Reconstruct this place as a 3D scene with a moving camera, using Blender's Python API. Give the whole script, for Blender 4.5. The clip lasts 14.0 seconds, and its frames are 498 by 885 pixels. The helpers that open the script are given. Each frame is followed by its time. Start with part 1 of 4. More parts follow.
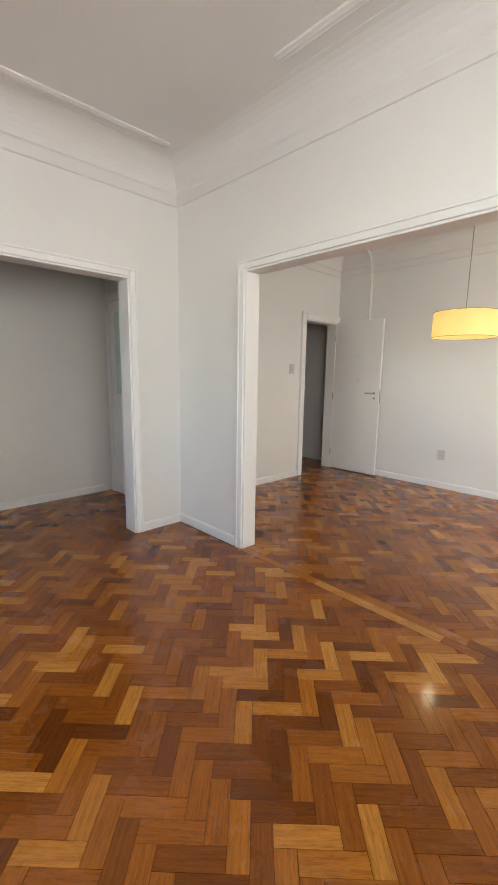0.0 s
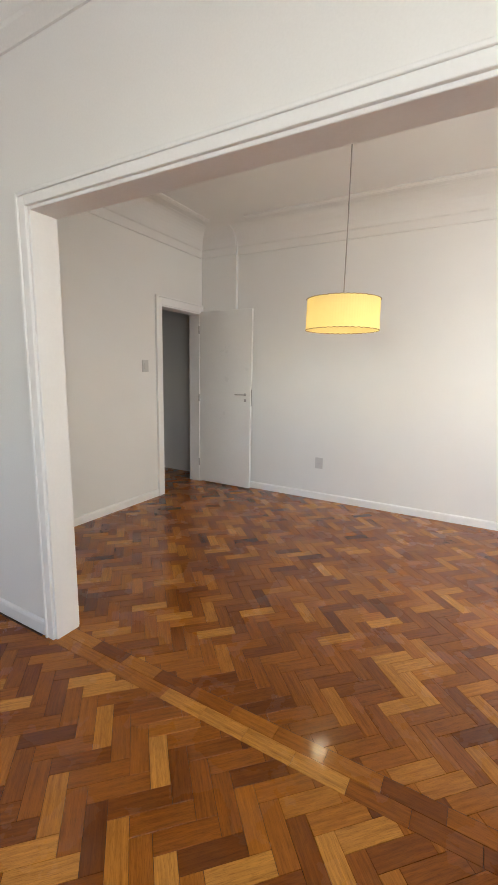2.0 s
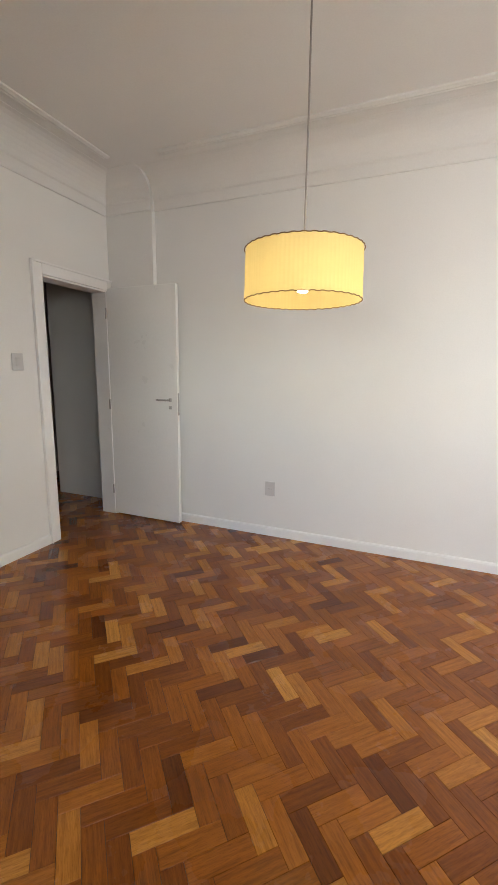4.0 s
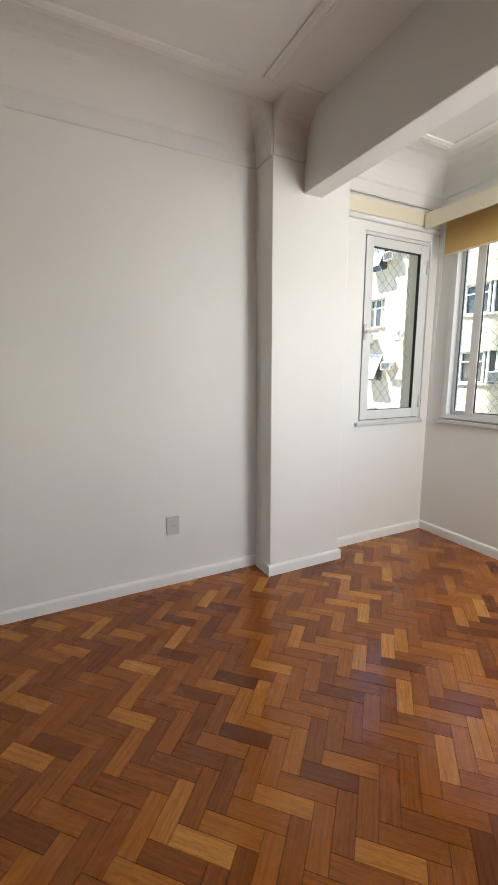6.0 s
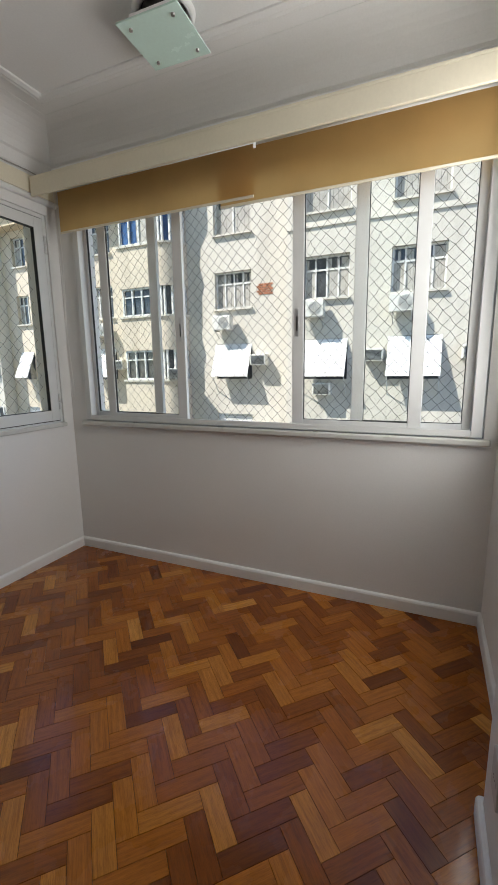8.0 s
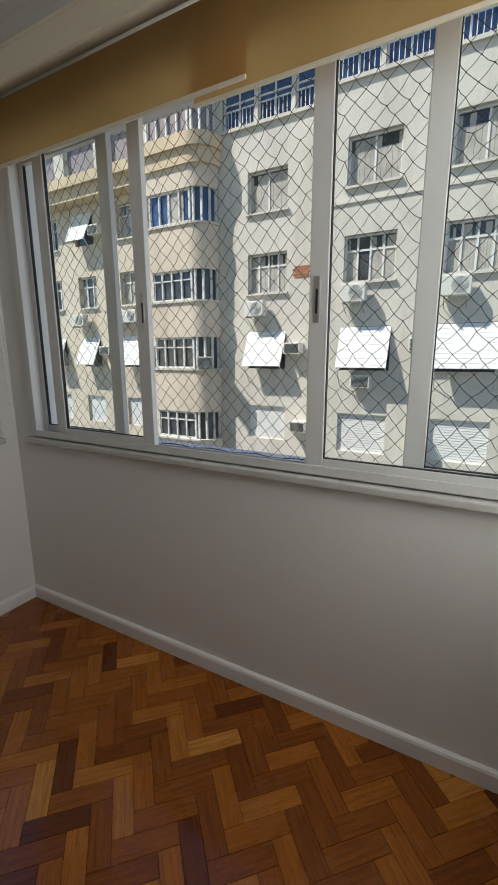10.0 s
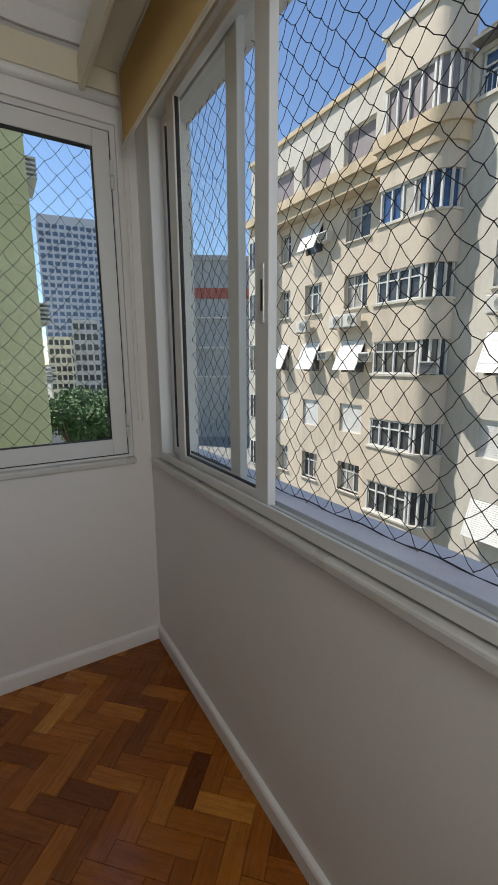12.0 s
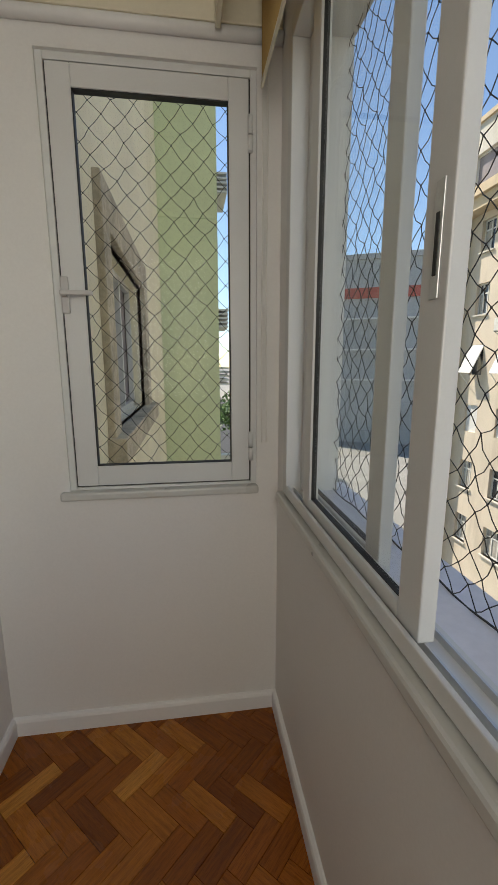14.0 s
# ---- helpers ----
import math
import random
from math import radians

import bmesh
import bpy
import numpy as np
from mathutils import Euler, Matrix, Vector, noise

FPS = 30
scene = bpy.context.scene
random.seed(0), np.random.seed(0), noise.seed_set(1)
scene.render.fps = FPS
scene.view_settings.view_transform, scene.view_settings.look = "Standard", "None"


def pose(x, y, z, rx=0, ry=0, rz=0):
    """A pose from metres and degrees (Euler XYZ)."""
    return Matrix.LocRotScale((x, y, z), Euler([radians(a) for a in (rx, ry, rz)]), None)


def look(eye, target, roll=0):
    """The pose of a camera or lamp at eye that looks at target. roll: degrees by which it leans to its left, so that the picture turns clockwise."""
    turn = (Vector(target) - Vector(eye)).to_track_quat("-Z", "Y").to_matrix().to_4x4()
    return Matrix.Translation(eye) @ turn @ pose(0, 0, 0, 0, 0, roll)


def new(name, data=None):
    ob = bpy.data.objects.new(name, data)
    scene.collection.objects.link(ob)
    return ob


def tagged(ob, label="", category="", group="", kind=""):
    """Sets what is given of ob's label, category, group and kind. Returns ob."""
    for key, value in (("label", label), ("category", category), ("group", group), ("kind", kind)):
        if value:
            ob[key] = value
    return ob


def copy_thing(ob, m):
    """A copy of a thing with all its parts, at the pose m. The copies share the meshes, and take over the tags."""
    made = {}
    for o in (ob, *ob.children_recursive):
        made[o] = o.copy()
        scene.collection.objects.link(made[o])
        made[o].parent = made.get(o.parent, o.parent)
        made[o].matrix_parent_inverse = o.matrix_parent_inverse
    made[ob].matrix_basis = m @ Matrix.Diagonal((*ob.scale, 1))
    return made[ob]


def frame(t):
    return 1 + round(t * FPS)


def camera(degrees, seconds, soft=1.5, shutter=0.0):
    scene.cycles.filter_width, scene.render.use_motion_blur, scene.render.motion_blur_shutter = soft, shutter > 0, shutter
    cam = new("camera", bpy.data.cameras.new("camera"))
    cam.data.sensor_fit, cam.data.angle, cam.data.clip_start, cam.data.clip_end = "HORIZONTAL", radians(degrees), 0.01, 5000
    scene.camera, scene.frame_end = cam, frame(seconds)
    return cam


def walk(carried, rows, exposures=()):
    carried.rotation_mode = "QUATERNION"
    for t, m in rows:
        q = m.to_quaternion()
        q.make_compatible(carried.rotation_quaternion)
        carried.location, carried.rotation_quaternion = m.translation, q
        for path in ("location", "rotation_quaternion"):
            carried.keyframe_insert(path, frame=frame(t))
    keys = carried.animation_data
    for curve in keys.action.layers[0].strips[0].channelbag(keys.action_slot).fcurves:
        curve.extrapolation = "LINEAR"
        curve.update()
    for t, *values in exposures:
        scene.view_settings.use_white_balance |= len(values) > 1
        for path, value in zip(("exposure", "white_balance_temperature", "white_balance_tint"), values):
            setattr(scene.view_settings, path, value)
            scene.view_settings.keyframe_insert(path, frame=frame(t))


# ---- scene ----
cam = camera(62.3, 14.0)
PATH = [
    (0, (0.991, 0.808, 1.334), (-0.43, 2.176, 1.007), 0.9),
    (0.5, (0.934, 0.992, 1.35), (-0.268, 2.555, 1.015), 1.2),
    (1, (0.86, 1.228, 1.36), (-0.22, 2.877, 1.023), 1.3),
    (1.5, (0.716, 1.451, 1.361), (-0.293, 3.144, 1.023), 1.3),
    (2, (0.571, 1.684, 1.37), (-0.4, 3.399, 1.032), 1.1),
    (2.2, (0.517, 1.772, 1.373), (-0.439, 3.496, 1.032), 1.4),
    (4.5, (0.14, 2.973, 1.369), (-0.393, 4.871, 1.032), -0.4),
    (5, (0.208, 3.108, 1.372), (0.063, 5.075, 1.04), -0.8),
    (5.5, (0.209, 3.254, 1.368), (0.573, 5.193, 1.038), -0.4),
    (6, (0.207, 3.363, 1.394), (1.103, 5.119, 1.058), -0.1),
    (6.5, (0.273, 3.385, 1.391), (1.591, 4.852, 1.056), -0.2),
    (7, (0.422, 3.373, 1.37), (2.02, 4.528, 1.031), -0.5),
    (7.5, (0.659, 3.38, 1.375), (2.425, 4.252, 1.026), -0.9),
    (7.7, (0.753, 3.362, 1.371), (2.555, 4.156, 1.022), -0.9),
    (9.8, (1.715, 3.562, 1.443), (3.479, 4.412, 1.035), -0.3),
    (10, (1.822, 3.584, 1.44), (3.539, 4.524, 1.029), -0.2),
    (10.5, (2.025, 3.694, 1.437), (3.645, 4.797, 1.037), -0.4),
    (11, (2.24, 3.778, 1.444), (3.698, 5.088, 1.044), -0.4),
    (11.5, (2.464, 3.831, 1.456), (3.714, 5.341, 1.06), -0.4),
    (12, (2.582, 3.904, 1.448), (3.609, 5.576, 1.063), -0.3),
    (12.5, (2.646, 4.036, 1.442), (3.479, 5.816, 1.069), -0.2),
    (13, (2.704, 4.139, 1.454), (3.378, 5.985, 1.084), -0.2),
    (13.5, (2.776, 4.217, 1.45), (3.29, 6.115, 1.086), -0.2),
    (14, (2.879, 4.31, 1.463), (3.154, 6.256, 1.091), -0.1),
]
EXPOSURES = [(0.0, 2.8, 6750, 10), (2.2, 2.75, 6700, 10), (5.0, 2.45, 6550, 10), (6.0, 1.9, 6600, 10), (7.5, 1.05, 6450, 10), (9.8, 0.3, 6500, 10), (12.0, 0.2, 6600, 10), (14.0, 0.4, 7250, 10)]
walk(cam, [(t, look(eye, target, roll)) for t, eye, target, roll in PATH], EXPOSURES)

# ---- world and light ----
SUN_FROM = Vector((-0.45, 0.60, 0.98)).normalized()
world = bpy.data.worlds.new("sky_world")
scene.world = world
world.use_nodes = True
wn = world.node_tree.nodes
sky = wn.new("ShaderNodeTexSky")
sky.sky_type = "NISHITA"
sky.sun_disc = False
sky.sun_elevation = math.asin(SUN_FROM.z)
sky.sun_rotation = math.atan2(SUN_FROM.x, SUN_FROM.y)
sky.dust_density = 0.05
sky.ozone_density = 4.0
world.node_tree.links.new(sky.outputs[0], wn["Background"].inputs[0])
wn["Background"].inputs[1].default_value = 0.15

sun_data = bpy.data.lights.new("sun", "SUN")
sun_data.energy, sun_data.angle, sun_data.color = 5.0, radians(0.5), (1.0, 0.95, 0.87)
sun = new("sun", sun_data)
sun.matrix_world = look(SUN_FROM * 50, (0, 0, 0))

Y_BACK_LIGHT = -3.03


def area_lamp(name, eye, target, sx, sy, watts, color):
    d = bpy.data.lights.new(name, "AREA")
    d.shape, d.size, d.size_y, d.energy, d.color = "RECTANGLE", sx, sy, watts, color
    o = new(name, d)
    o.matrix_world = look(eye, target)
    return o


# unseen behind the walk: inferred east window's daylight, plus added back and bay fill
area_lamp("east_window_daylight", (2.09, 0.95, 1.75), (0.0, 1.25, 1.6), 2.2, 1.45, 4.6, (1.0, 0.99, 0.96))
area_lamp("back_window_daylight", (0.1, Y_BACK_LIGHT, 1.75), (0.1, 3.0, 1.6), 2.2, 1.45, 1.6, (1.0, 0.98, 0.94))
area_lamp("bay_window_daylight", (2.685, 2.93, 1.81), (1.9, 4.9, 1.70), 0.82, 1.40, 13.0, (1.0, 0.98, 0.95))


# ---- materials ----
class Nodes:
    def __init__(self, name):
        self.m = bpy.data.materials.new(name)
        self.m.use_nodes = True
        self.t = self.m.node_tree
        self.b = self.t.nodes["Principled BSDF"]

    def n(self, kind, **props):
        o = self.t.nodes.new("ShaderNode" + kind)
        for k, v in props.items():
            if k == "op":
                o.operation = v
            elif k == "blend":
                o.data_type, o.blend_type = "RGBA", v
            elif k == "attr":
                o.attribute_name = v
        return o

    def link(self, a, b):
        self.t.links.new(a, b)

    def ramp(self, fac, stops):
        r = self.n("ValToRGB")
        el = r.color_ramp.elements
        while len(el) < len(stops):
            el.new(0.5)
        for e, (p, c) in zip(el, stops):
            e.position, e.color = p, (*c, 1) if len(c) == 3 else c
        self.link(fac, r.inputs[0])
        return r.outputs[0]

    def noise(self, scale, detail=4, vec=None, rough=0.55):
        o = self.n("TexNoise")
        o.inputs["Scale"].default_value, o.inputs["Detail"].default_value, o.inputs["Roughness"].default_value = scale, detail, rough
        if vec is not None:
            self.link(vec, o.inputs["Vector"])
        return o.outputs[0]

    def coord(self):
        return self.n("NewGeometry").outputs["Position"]

    def math(self, op, a, b):
        o = self.n("Math", op=op)
        for i, v in enumerate((a, b)):
            if isinstance(v, (int, float)):
                o.inputs[i].default_value = v
            else:
                self.link(v, o.inputs[i])
        return o.outputs[0]

    def bump(self, height, strength, dist):
        o = self.n("Bump")
        o.inputs["Strength"].default_value, o.inputs["Distance"].default_value = strength, dist
        self.link(height, o.inputs["Height"])
        self.link(o.outputs[0], self.b.inputs["Normal"])


def painted(name, color, rough=0.5, var=0.04, fine=90, coarse=1.3, bump=0.15, dist=0.002, metal=0.0, dirt=None):
    """Paint, plaster or metal with a coarse and a fine variation and a slight relief."""
    k = Nodes(name)
    p = k.coord()
    c = k.math("ADD", k.math("MULTIPLY", k.noise(coarse, 5, p), 0.65), k.math("MULTIPLY", k.noise(fine, 3, p), 0.35))
    lo = tuple(max(0.0, v * (1 - var * 2)) for v in color)
    hi = tuple(min(1.0, v * (1 + var)) for v in color)
    col = k.ramp(c, [(0.3, lo), (0.62, hi)])
    if dirt:
        mix = k.n("Mix", blend="MIX")
        mp = k.n("Mapping")
        mp.inputs["Scale"].default_value = (1.0, 1.0, 0.18)
        k.link(p, mp.inputs[0])
        k.link(k.ramp(k.noise(1.1, 8, mp.outputs[0], 0.65), [(0.5, (0, 0, 0)), (0.75, (1, 1, 1))]), mix.inputs[0])
        k.link(col, mix.inputs[6])
        mix.inputs[7].default_value = (*dirt, 1)
        col = mix.outputs[2]
    k.link(col, k.b.inputs["Base Color"])
    k.link(k.ramp(k.noise(6, 4, p), [(0.3, (rough * 0.85,) * 3), (0.7, (min(1, rough * 1.15),) * 3)]), k.b.inputs["Roughness"])
    k.b.inputs["Metallic"].default_value = metal
    if bump:
        k.bump(k.math("ADD", k.noise(fine, 3, p), k.math("MULTIPLY", k.noise(7, 2, p), 1.5)), bump, dist)
    return k.m


def glass(name, rough=0.0, tint=(0.985, 0.995, 0.99)):
    k = Nodes(name)
    tr, gl, mx, lw = k.n("BsdfTransparent"), k.n("BsdfGlossy"), k.n("MixShader"), k.n("LayerWeight")
    tr.inputs[0].default_value = (*tint, 1)
    gl.inputs["Roughness"].default_value = rough
    lw.inputs[0].default_value = 0.5
    f5 = k.math("POWER", lw.outputs["Facing"], 5.0)
    k.link(k.math("ADD", k.math("MULTIPLY", f5, 0.45), 0.004), mx.inputs[0])
    k.link(tr.outputs[0], mx.inputs[1])
    k.link(gl.outputs[0], mx.inputs[2])
    k.link(mx.outputs[0], k.t.nodes["Material Output"].inputs[0])
    return k.m


def cloth(name, color, through_amount=0.5, weave=900, glow=None):
    """Thin fabric that lets light through."""
    k = Nodes(name)
    p = k.coord()
    di, tl, mx = k.n("BsdfDiffuse"), k.n("BsdfTranslucent"), k.n("MixShader")
    col = k.ramp(k.math("ADD", k.math("MULTIPLY", k.noise(weave, 2, p), 0.5), k.math("MULTIPLY", k.noise(4, 4, p), 0.5)),
                 [(0.3, tuple(v * 0.85 for v in color)), (0.7, tuple(min(1, v * 1.08) for v in color))])
    k.link(col, di.inputs[0])
    k.link(col, tl.inputs[0])
    mx.inputs[0].default_value = through_amount
    k.link(di.outputs[0], mx.inputs[1])
    k.link(tl.outputs[0], mx.inputs[2])
    k.link(mx.outputs[0], k.t.nodes["Material Output"].inputs[0])
    return k.m


def parquet(name):
    """Varnished hardwood: each block its own tone, grain along the block, small knots and wear."""
    k = Nodes(name)
    info, at, uv = k.n("ObjectInfo"), k.n("Attribute", attr="tone"), k.n("UVMap")
    tone = k.math("FRACT", k.math("ADD", info.outputs["Random"], at.outputs["Fac"]), 0.0)
    off = k.n("Combine" + "XYZ")
    k.link(k.math("MULTIPLY", tone, 37.0), off.inputs[0])
    k.link(k.math("MULTIPLY", tone, 91.0), off.inputs[1])
    add = k.n("VectorMath", op="ADD")
    k.link(uv.outputs[0], add.inputs[0])
    k.link(off.outputs[0], add.inputs[1])
    mp = k.n("Mapping")
    mp.inputs["Scale"].default_value = (6.0, 90.0, 1.0)
    k.link(add.outputs[0], mp.inputs[0])
    grain = k.noise(1.0, 6, mp.outputs[0], 0.6)
    mp2 = k.n("Mapping")
    mp2.inputs["Scale"].default_value = (30.0, 420.0, 1.0)
    k.link(add.outputs[0], mp2.inputs[0])
    pores = k.noise(1.0, 3, mp2.outputs[0], 0.7)
    base = k.ramp(tone, [(0.0, (0.150, 0.040, 0.0050)), (0.07, (0.225, 0.064, 0.0072)), (0.34, (0.300, 0.092, 0.0100)),
                         (0.60, (0.365, 0.118, 0.0130)), (0.82, (0.45, 0.162, 0.019)), (0.93, (0.54, 0.225, 0.034)), (1.0, (0.64, 0.30, 0.06))])
    mul = k.n("Mix", blend="MULTIPLY")
    mul.inputs[0].default_value = 1.0
    k.link(base, mul.inputs[6])
    k.link(k.ramp(grain, [(0.25, (0.52, 0.44, 0.38)), (0.5, (0.86, 0.80, 0.74)), (0.75, (1.12, 1.06, 0.98))]), mul.inputs[7])
    mul2 = k.n("Mix", blend="MULTIPLY")
    mul2.inputs[0].default_value = 0.6
    k.link(mul.outputs[2], mul2.inputs[6])
    k.link(k.ramp(pores, [(0.36, (0.5, 0.45, 0.4)), (0.5, (1, 1, 1))]), mul2.inputs[7])
    k.link(mul2.outputs[2], k.b.inputs["Base Color"])
    p = k.coord()
    k.link(k.ramp(k.noise(3.5, 5, p), [(0.3, (0.20, 0.20, 0.20)), (0.7, (0.32, 0.32, 0.32))]), k.b.inputs["Roughness"])
    k.b.inputs["Coat Weight"].default_value = 0.5
    k.b.inputs["Specular IOR Level"].default_value = 0.14
    k.b.inputs["Coat Roughness"].default_value = 0.12
    k.bump(k.math("ADD", k.noise(5, 3, p), k.math("MULTIPLY", grain, 0.25)), 0.12, 0.004)
    return k.m


def leafy(name):
    k = Nodes(name)
    p = k.coord()
    k.link(k.ramp(k.noise(1.6, 6, p), [(0.3, (0.03, 0.07, 0.015)), (0.55, (0.07, 0.15, 0.03)), (0.8, (0.14, 0.22, 0.05))]), k.b.inputs["Base Color"])
    k.b.inputs["Roughness"].default_value = 0.6
    return k.m


def lit(name, color, strength):
    k = Nodes(name)
    k.b.inputs["Emission Color"].default_value = (*color, 1)
    k.b.inputs["Emission Strength"].default_value = strength
    return k.m


M_WALL = painted("wall_paint", (0.78, 0.775, 0.755), 0.55, 0.025, 120, 0.8, 0.12, 0.0015)
M_CEIL = painted("ceiling_paint", (0.76, 0.75, 0.73), 0.7, 0.03, 100, 0.7, 0.15, 0.002)
M_TRIM = painted("trim_enamel", (0.82, 0.82, 0.81), 0.48, 0.02, 60, 2.0, 0.08, 0.001)
M_DOOR = painted("door_enamel", (0.80, 0.80, 0.78), 0.32, 0.02, 50, 1.5, 0.06, 0.001)
M_ALU = painted("white_aluminium", (0.69, 0.70, 0.69), 0.35, 0.02, 200, 3.0, 0.0)
M_TRACK = painted("bare_aluminium", (0.62, 0.63, 0.63), 0.32, 0.05, 150, 3.0, 0.0, metal=0.8)
M_RUBBER = painted("black_gasket", (0.02, 0.02, 0.02), 0.6, 0.1, 80, 3.0, 0.0)
M_MARBLE = painted("white_marble", (0.60, 0.60, 0.57), 0.3, 0.04, 26, 5.0, 0.05, 0.001)
M_LEDGE = painted("painted_ledge", (0.78, 0.78, 0.83), 0.6, 0.05, 60, 3.0, 0.2, 0.003)
M_PLATE = painted("grey_plastic", (0.55, 0.54, 0.53), 0.4, 0.02, 80, 3.0, 0.0)
M_STEEL = painted("brushed_steel", (0.42, 0.41, 0.40), 0.3, 0.06, 150, 5.0, 0.0, metal=0.95)
# near-black colour carries the shade of holes, slots and unlit insides
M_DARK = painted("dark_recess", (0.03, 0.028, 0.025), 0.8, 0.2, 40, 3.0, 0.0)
M_CREAM = painted("cream_board", (0.74, 0.68, 0.53), 0.5, 0.03, 60, 2.0, 0.05, 0.001)
M_NET = painted("net_cord", (0.05, 0.045, 0.04), 0.7, 0.2, 200, 10.0, 0.0)
M_CORD = painted("grey_cord", (0.35, 0.33, 0.31), 0.6, 0.05, 200, 10.0, 0.0)
M_WHITECORD = painted("white_cord", (0.75, 0.74, 0.70), 0.6, 0.03, 200, 10.0, 0.0)
M_BRAID = painted("brown_braid", (0.20, 0.11, 0.04), 0.8, 0.2, 300, 20.0, 0.3, 0.001)
M_BLIND = cloth("amber_blind", (0.62, 0.42, 0.18), 0.62)
M_SHADE = cloth("yellow_shade", (0.87, 0.73, 0.36), 0.5, 500)
M_BULB = lit("bulb_glow", (1.0, 0.80, 0.46), 19.0)
M_GLASS = glass("window_glass")
M_FROST = painted("frosted_green_glass", (0.62, 0.80, 0.72), 0.25, 0.03, 60, 3.0, 0.0)
M_WOOD = parquet("varnished_hardwood")
M_JOINT = painted("joint_dust", (0.045, 0.018, 0.007), 0.8, 0.2, 60, 3.0, 0.0)
M_FACADE = painted("facade_render", (0.60, 0.57, 0.50), 0.85, 0.06, 14, 0.5, 0.4, 0.01, dirt=(0.47, 0.44, 0.38))
M_BAYWALL = painted("warm_facade_render", (0.64, 0.56, 0.45), 0.85, 0.05, 14, 0.5, 0.4, 0.01, dirt=(0.50, 0.43, 0.34))
M_BAND = painted("ochre_band", (0.62, 0.50, 0.34), 0.85, 0.06, 14, 0.6, 0.4, 0.01, dirt=(0.45, 0.36, 0.24))
M_FRAME = painted("white_joinery", (0.66, 0.66, 0.63), 0.5, 0.05, 30, 2.0, 0.0)
M_BLUE = painted("blue_joinery", (0.05, 0.12, 0.34), 0.45, 0.06, 30, 2.0, 0.0)
M_PANE = painted("dark_pane", (0.07, 0.075, 0.08), 0.08, 0.3, 3, 0.6, 0.0)
M_BLUEPANE = painted("blue_pane", (0.05, 0.10, 0.22), 0.08, 0.3, 3, 0.6, 0.0)
M_MESHPANE = painted("screened_pane", (0.26, 0.23, 0.24), 0.6, 0.1, 12, 1.0, 0.0)
M_CURTAIN = painted("curtain_cloth", (0.42, 0.40, 0.36), 0.9, 0.15, 8, 1.5, 0.3, 0.02)
M_SHUTTER = painted("white_slats", (0.75, 0.75, 0.73), 0.5, 0.05, 20, 2.0, 0.0)
M_ACBOX = painted("ac_casing", (0.66, 0.65, 0.60), 0.5, 0.07, 20, 3.0, 0.0)
M_BRICK = painted("bare_brick", (0.36, 0.15, 0.08), 0.9, 0.2, 25, 5.0, 0.4, 0.01)
M_ROOF = painted("fibre_roof", (0.22, 0.21, 0.19), 0.9, 0.15, 12, 1.0, 0.3, 0.01)
M_GREEN = painted("green_wall", (0.68, 0.72, 0.43), 0.85, 0.05, 14, 0.7, 0.3, 0.005, dirt=(0.58, 0.63, 0.38))
M_YELLOW = painted("pale_yellow_wall", (0.84, 0.77, 0.57), 0.85, 0.05, 14, 0.7, 0.3, 0.005, dirt=(0.72, 0.65, 0.46))
M_STONE = painted("rough_stone", (0.52, 0.45, 0.33), 0.9, 0.25, 18, 3.0, 0.6, 0.02)
M_TOWER = painted("tower_concrete", (0.50, 0.52, 0.55), 0.8, 0.05, 2, 0.1, 0.0)
M_TOWERGLASS = painted("tower_glass", (0.12, 0.17, 0.26), 0.12, 0.2, 1, 0.1, 0.0)
# grey lightened so the colour takes in distance haze on the far block
M_GREY = painted("grey_render", (0.42, 0.42, 0.41), 0.9, 0.08, 4, 0.2, 0.2, 0.01, dirt=(0.33, 0.33, 0.32))
M_RED = painted("red_band", (0.45, 0.12, 0.09), 0.8, 0.1, 6, 0.5, 0.0)
M_ASPHALT = painted("asphalt", (0.05, 0.05, 0.052), 0.9, 0.15, 30, 0.6, 0.4, 0.01)
M_PAVE = painted("pavement_stone", (0.28, 0.27, 0.25), 0.9, 0.1, 10, 1.0, 0.3, 0.01)
M_BARK = painted("bark", (0.14, 0.10, 0.07), 0.9, 0.2, 30, 4.0, 0.5, 0.01)
M_LEAF = leafy("foliage")


# ---- mesh tools ----
def finish(name, bm, mats, parent=None, smooth=False):
    me = bpy.data.meshes.new(name)
    bmesh.ops.recalc_face_normals(bm, faces=bm.faces)
    bm.to_mesh(me)
    bm.free()
    for m in (mats if isinstance(mats, (list, tuple)) else [mats]):
        me.materials.append(m)
    if smooth:
        for p in me.polygons:
            p.use_smooth = True
    o = new(name, me)
    if parent:
        o.parent = parent
    return o


def add_box(bm, x0, x1, y0, y1, z0, z1, bevel=0.0, mat=0, m=None):
    vs = [bm.verts.new((x, y, z)) for x in (x0, x1) for y in (y0, y1) for z in (z0, z1)]
    quads = ((0, 1, 3, 2), (4, 6, 7, 5), (0, 4, 5, 1), (2, 3, 7, 6), (0, 2, 6, 4), (1, 5, 7, 3))
    fs = [bm.faces.new([vs[i] for i in q]) for q in quads]
    for f in fs:
        f.material_index = mat
    if bevel:
        es = list({e for f in fs for e in f.edges})
        r = bmesh.ops.bevel(bm, geom=es, offset=bevel, segments=2, affect="EDGES", profile=0.5)
        for f in r["faces"]:
            f.material_index = mat
        vs = list({v for f in r["faces"] for v in f.verts} | {v for v in vs if v.is_valid})
    if m is not None:
        bmesh.ops.transform(bm, matrix=m, verts=vs)
    return vs


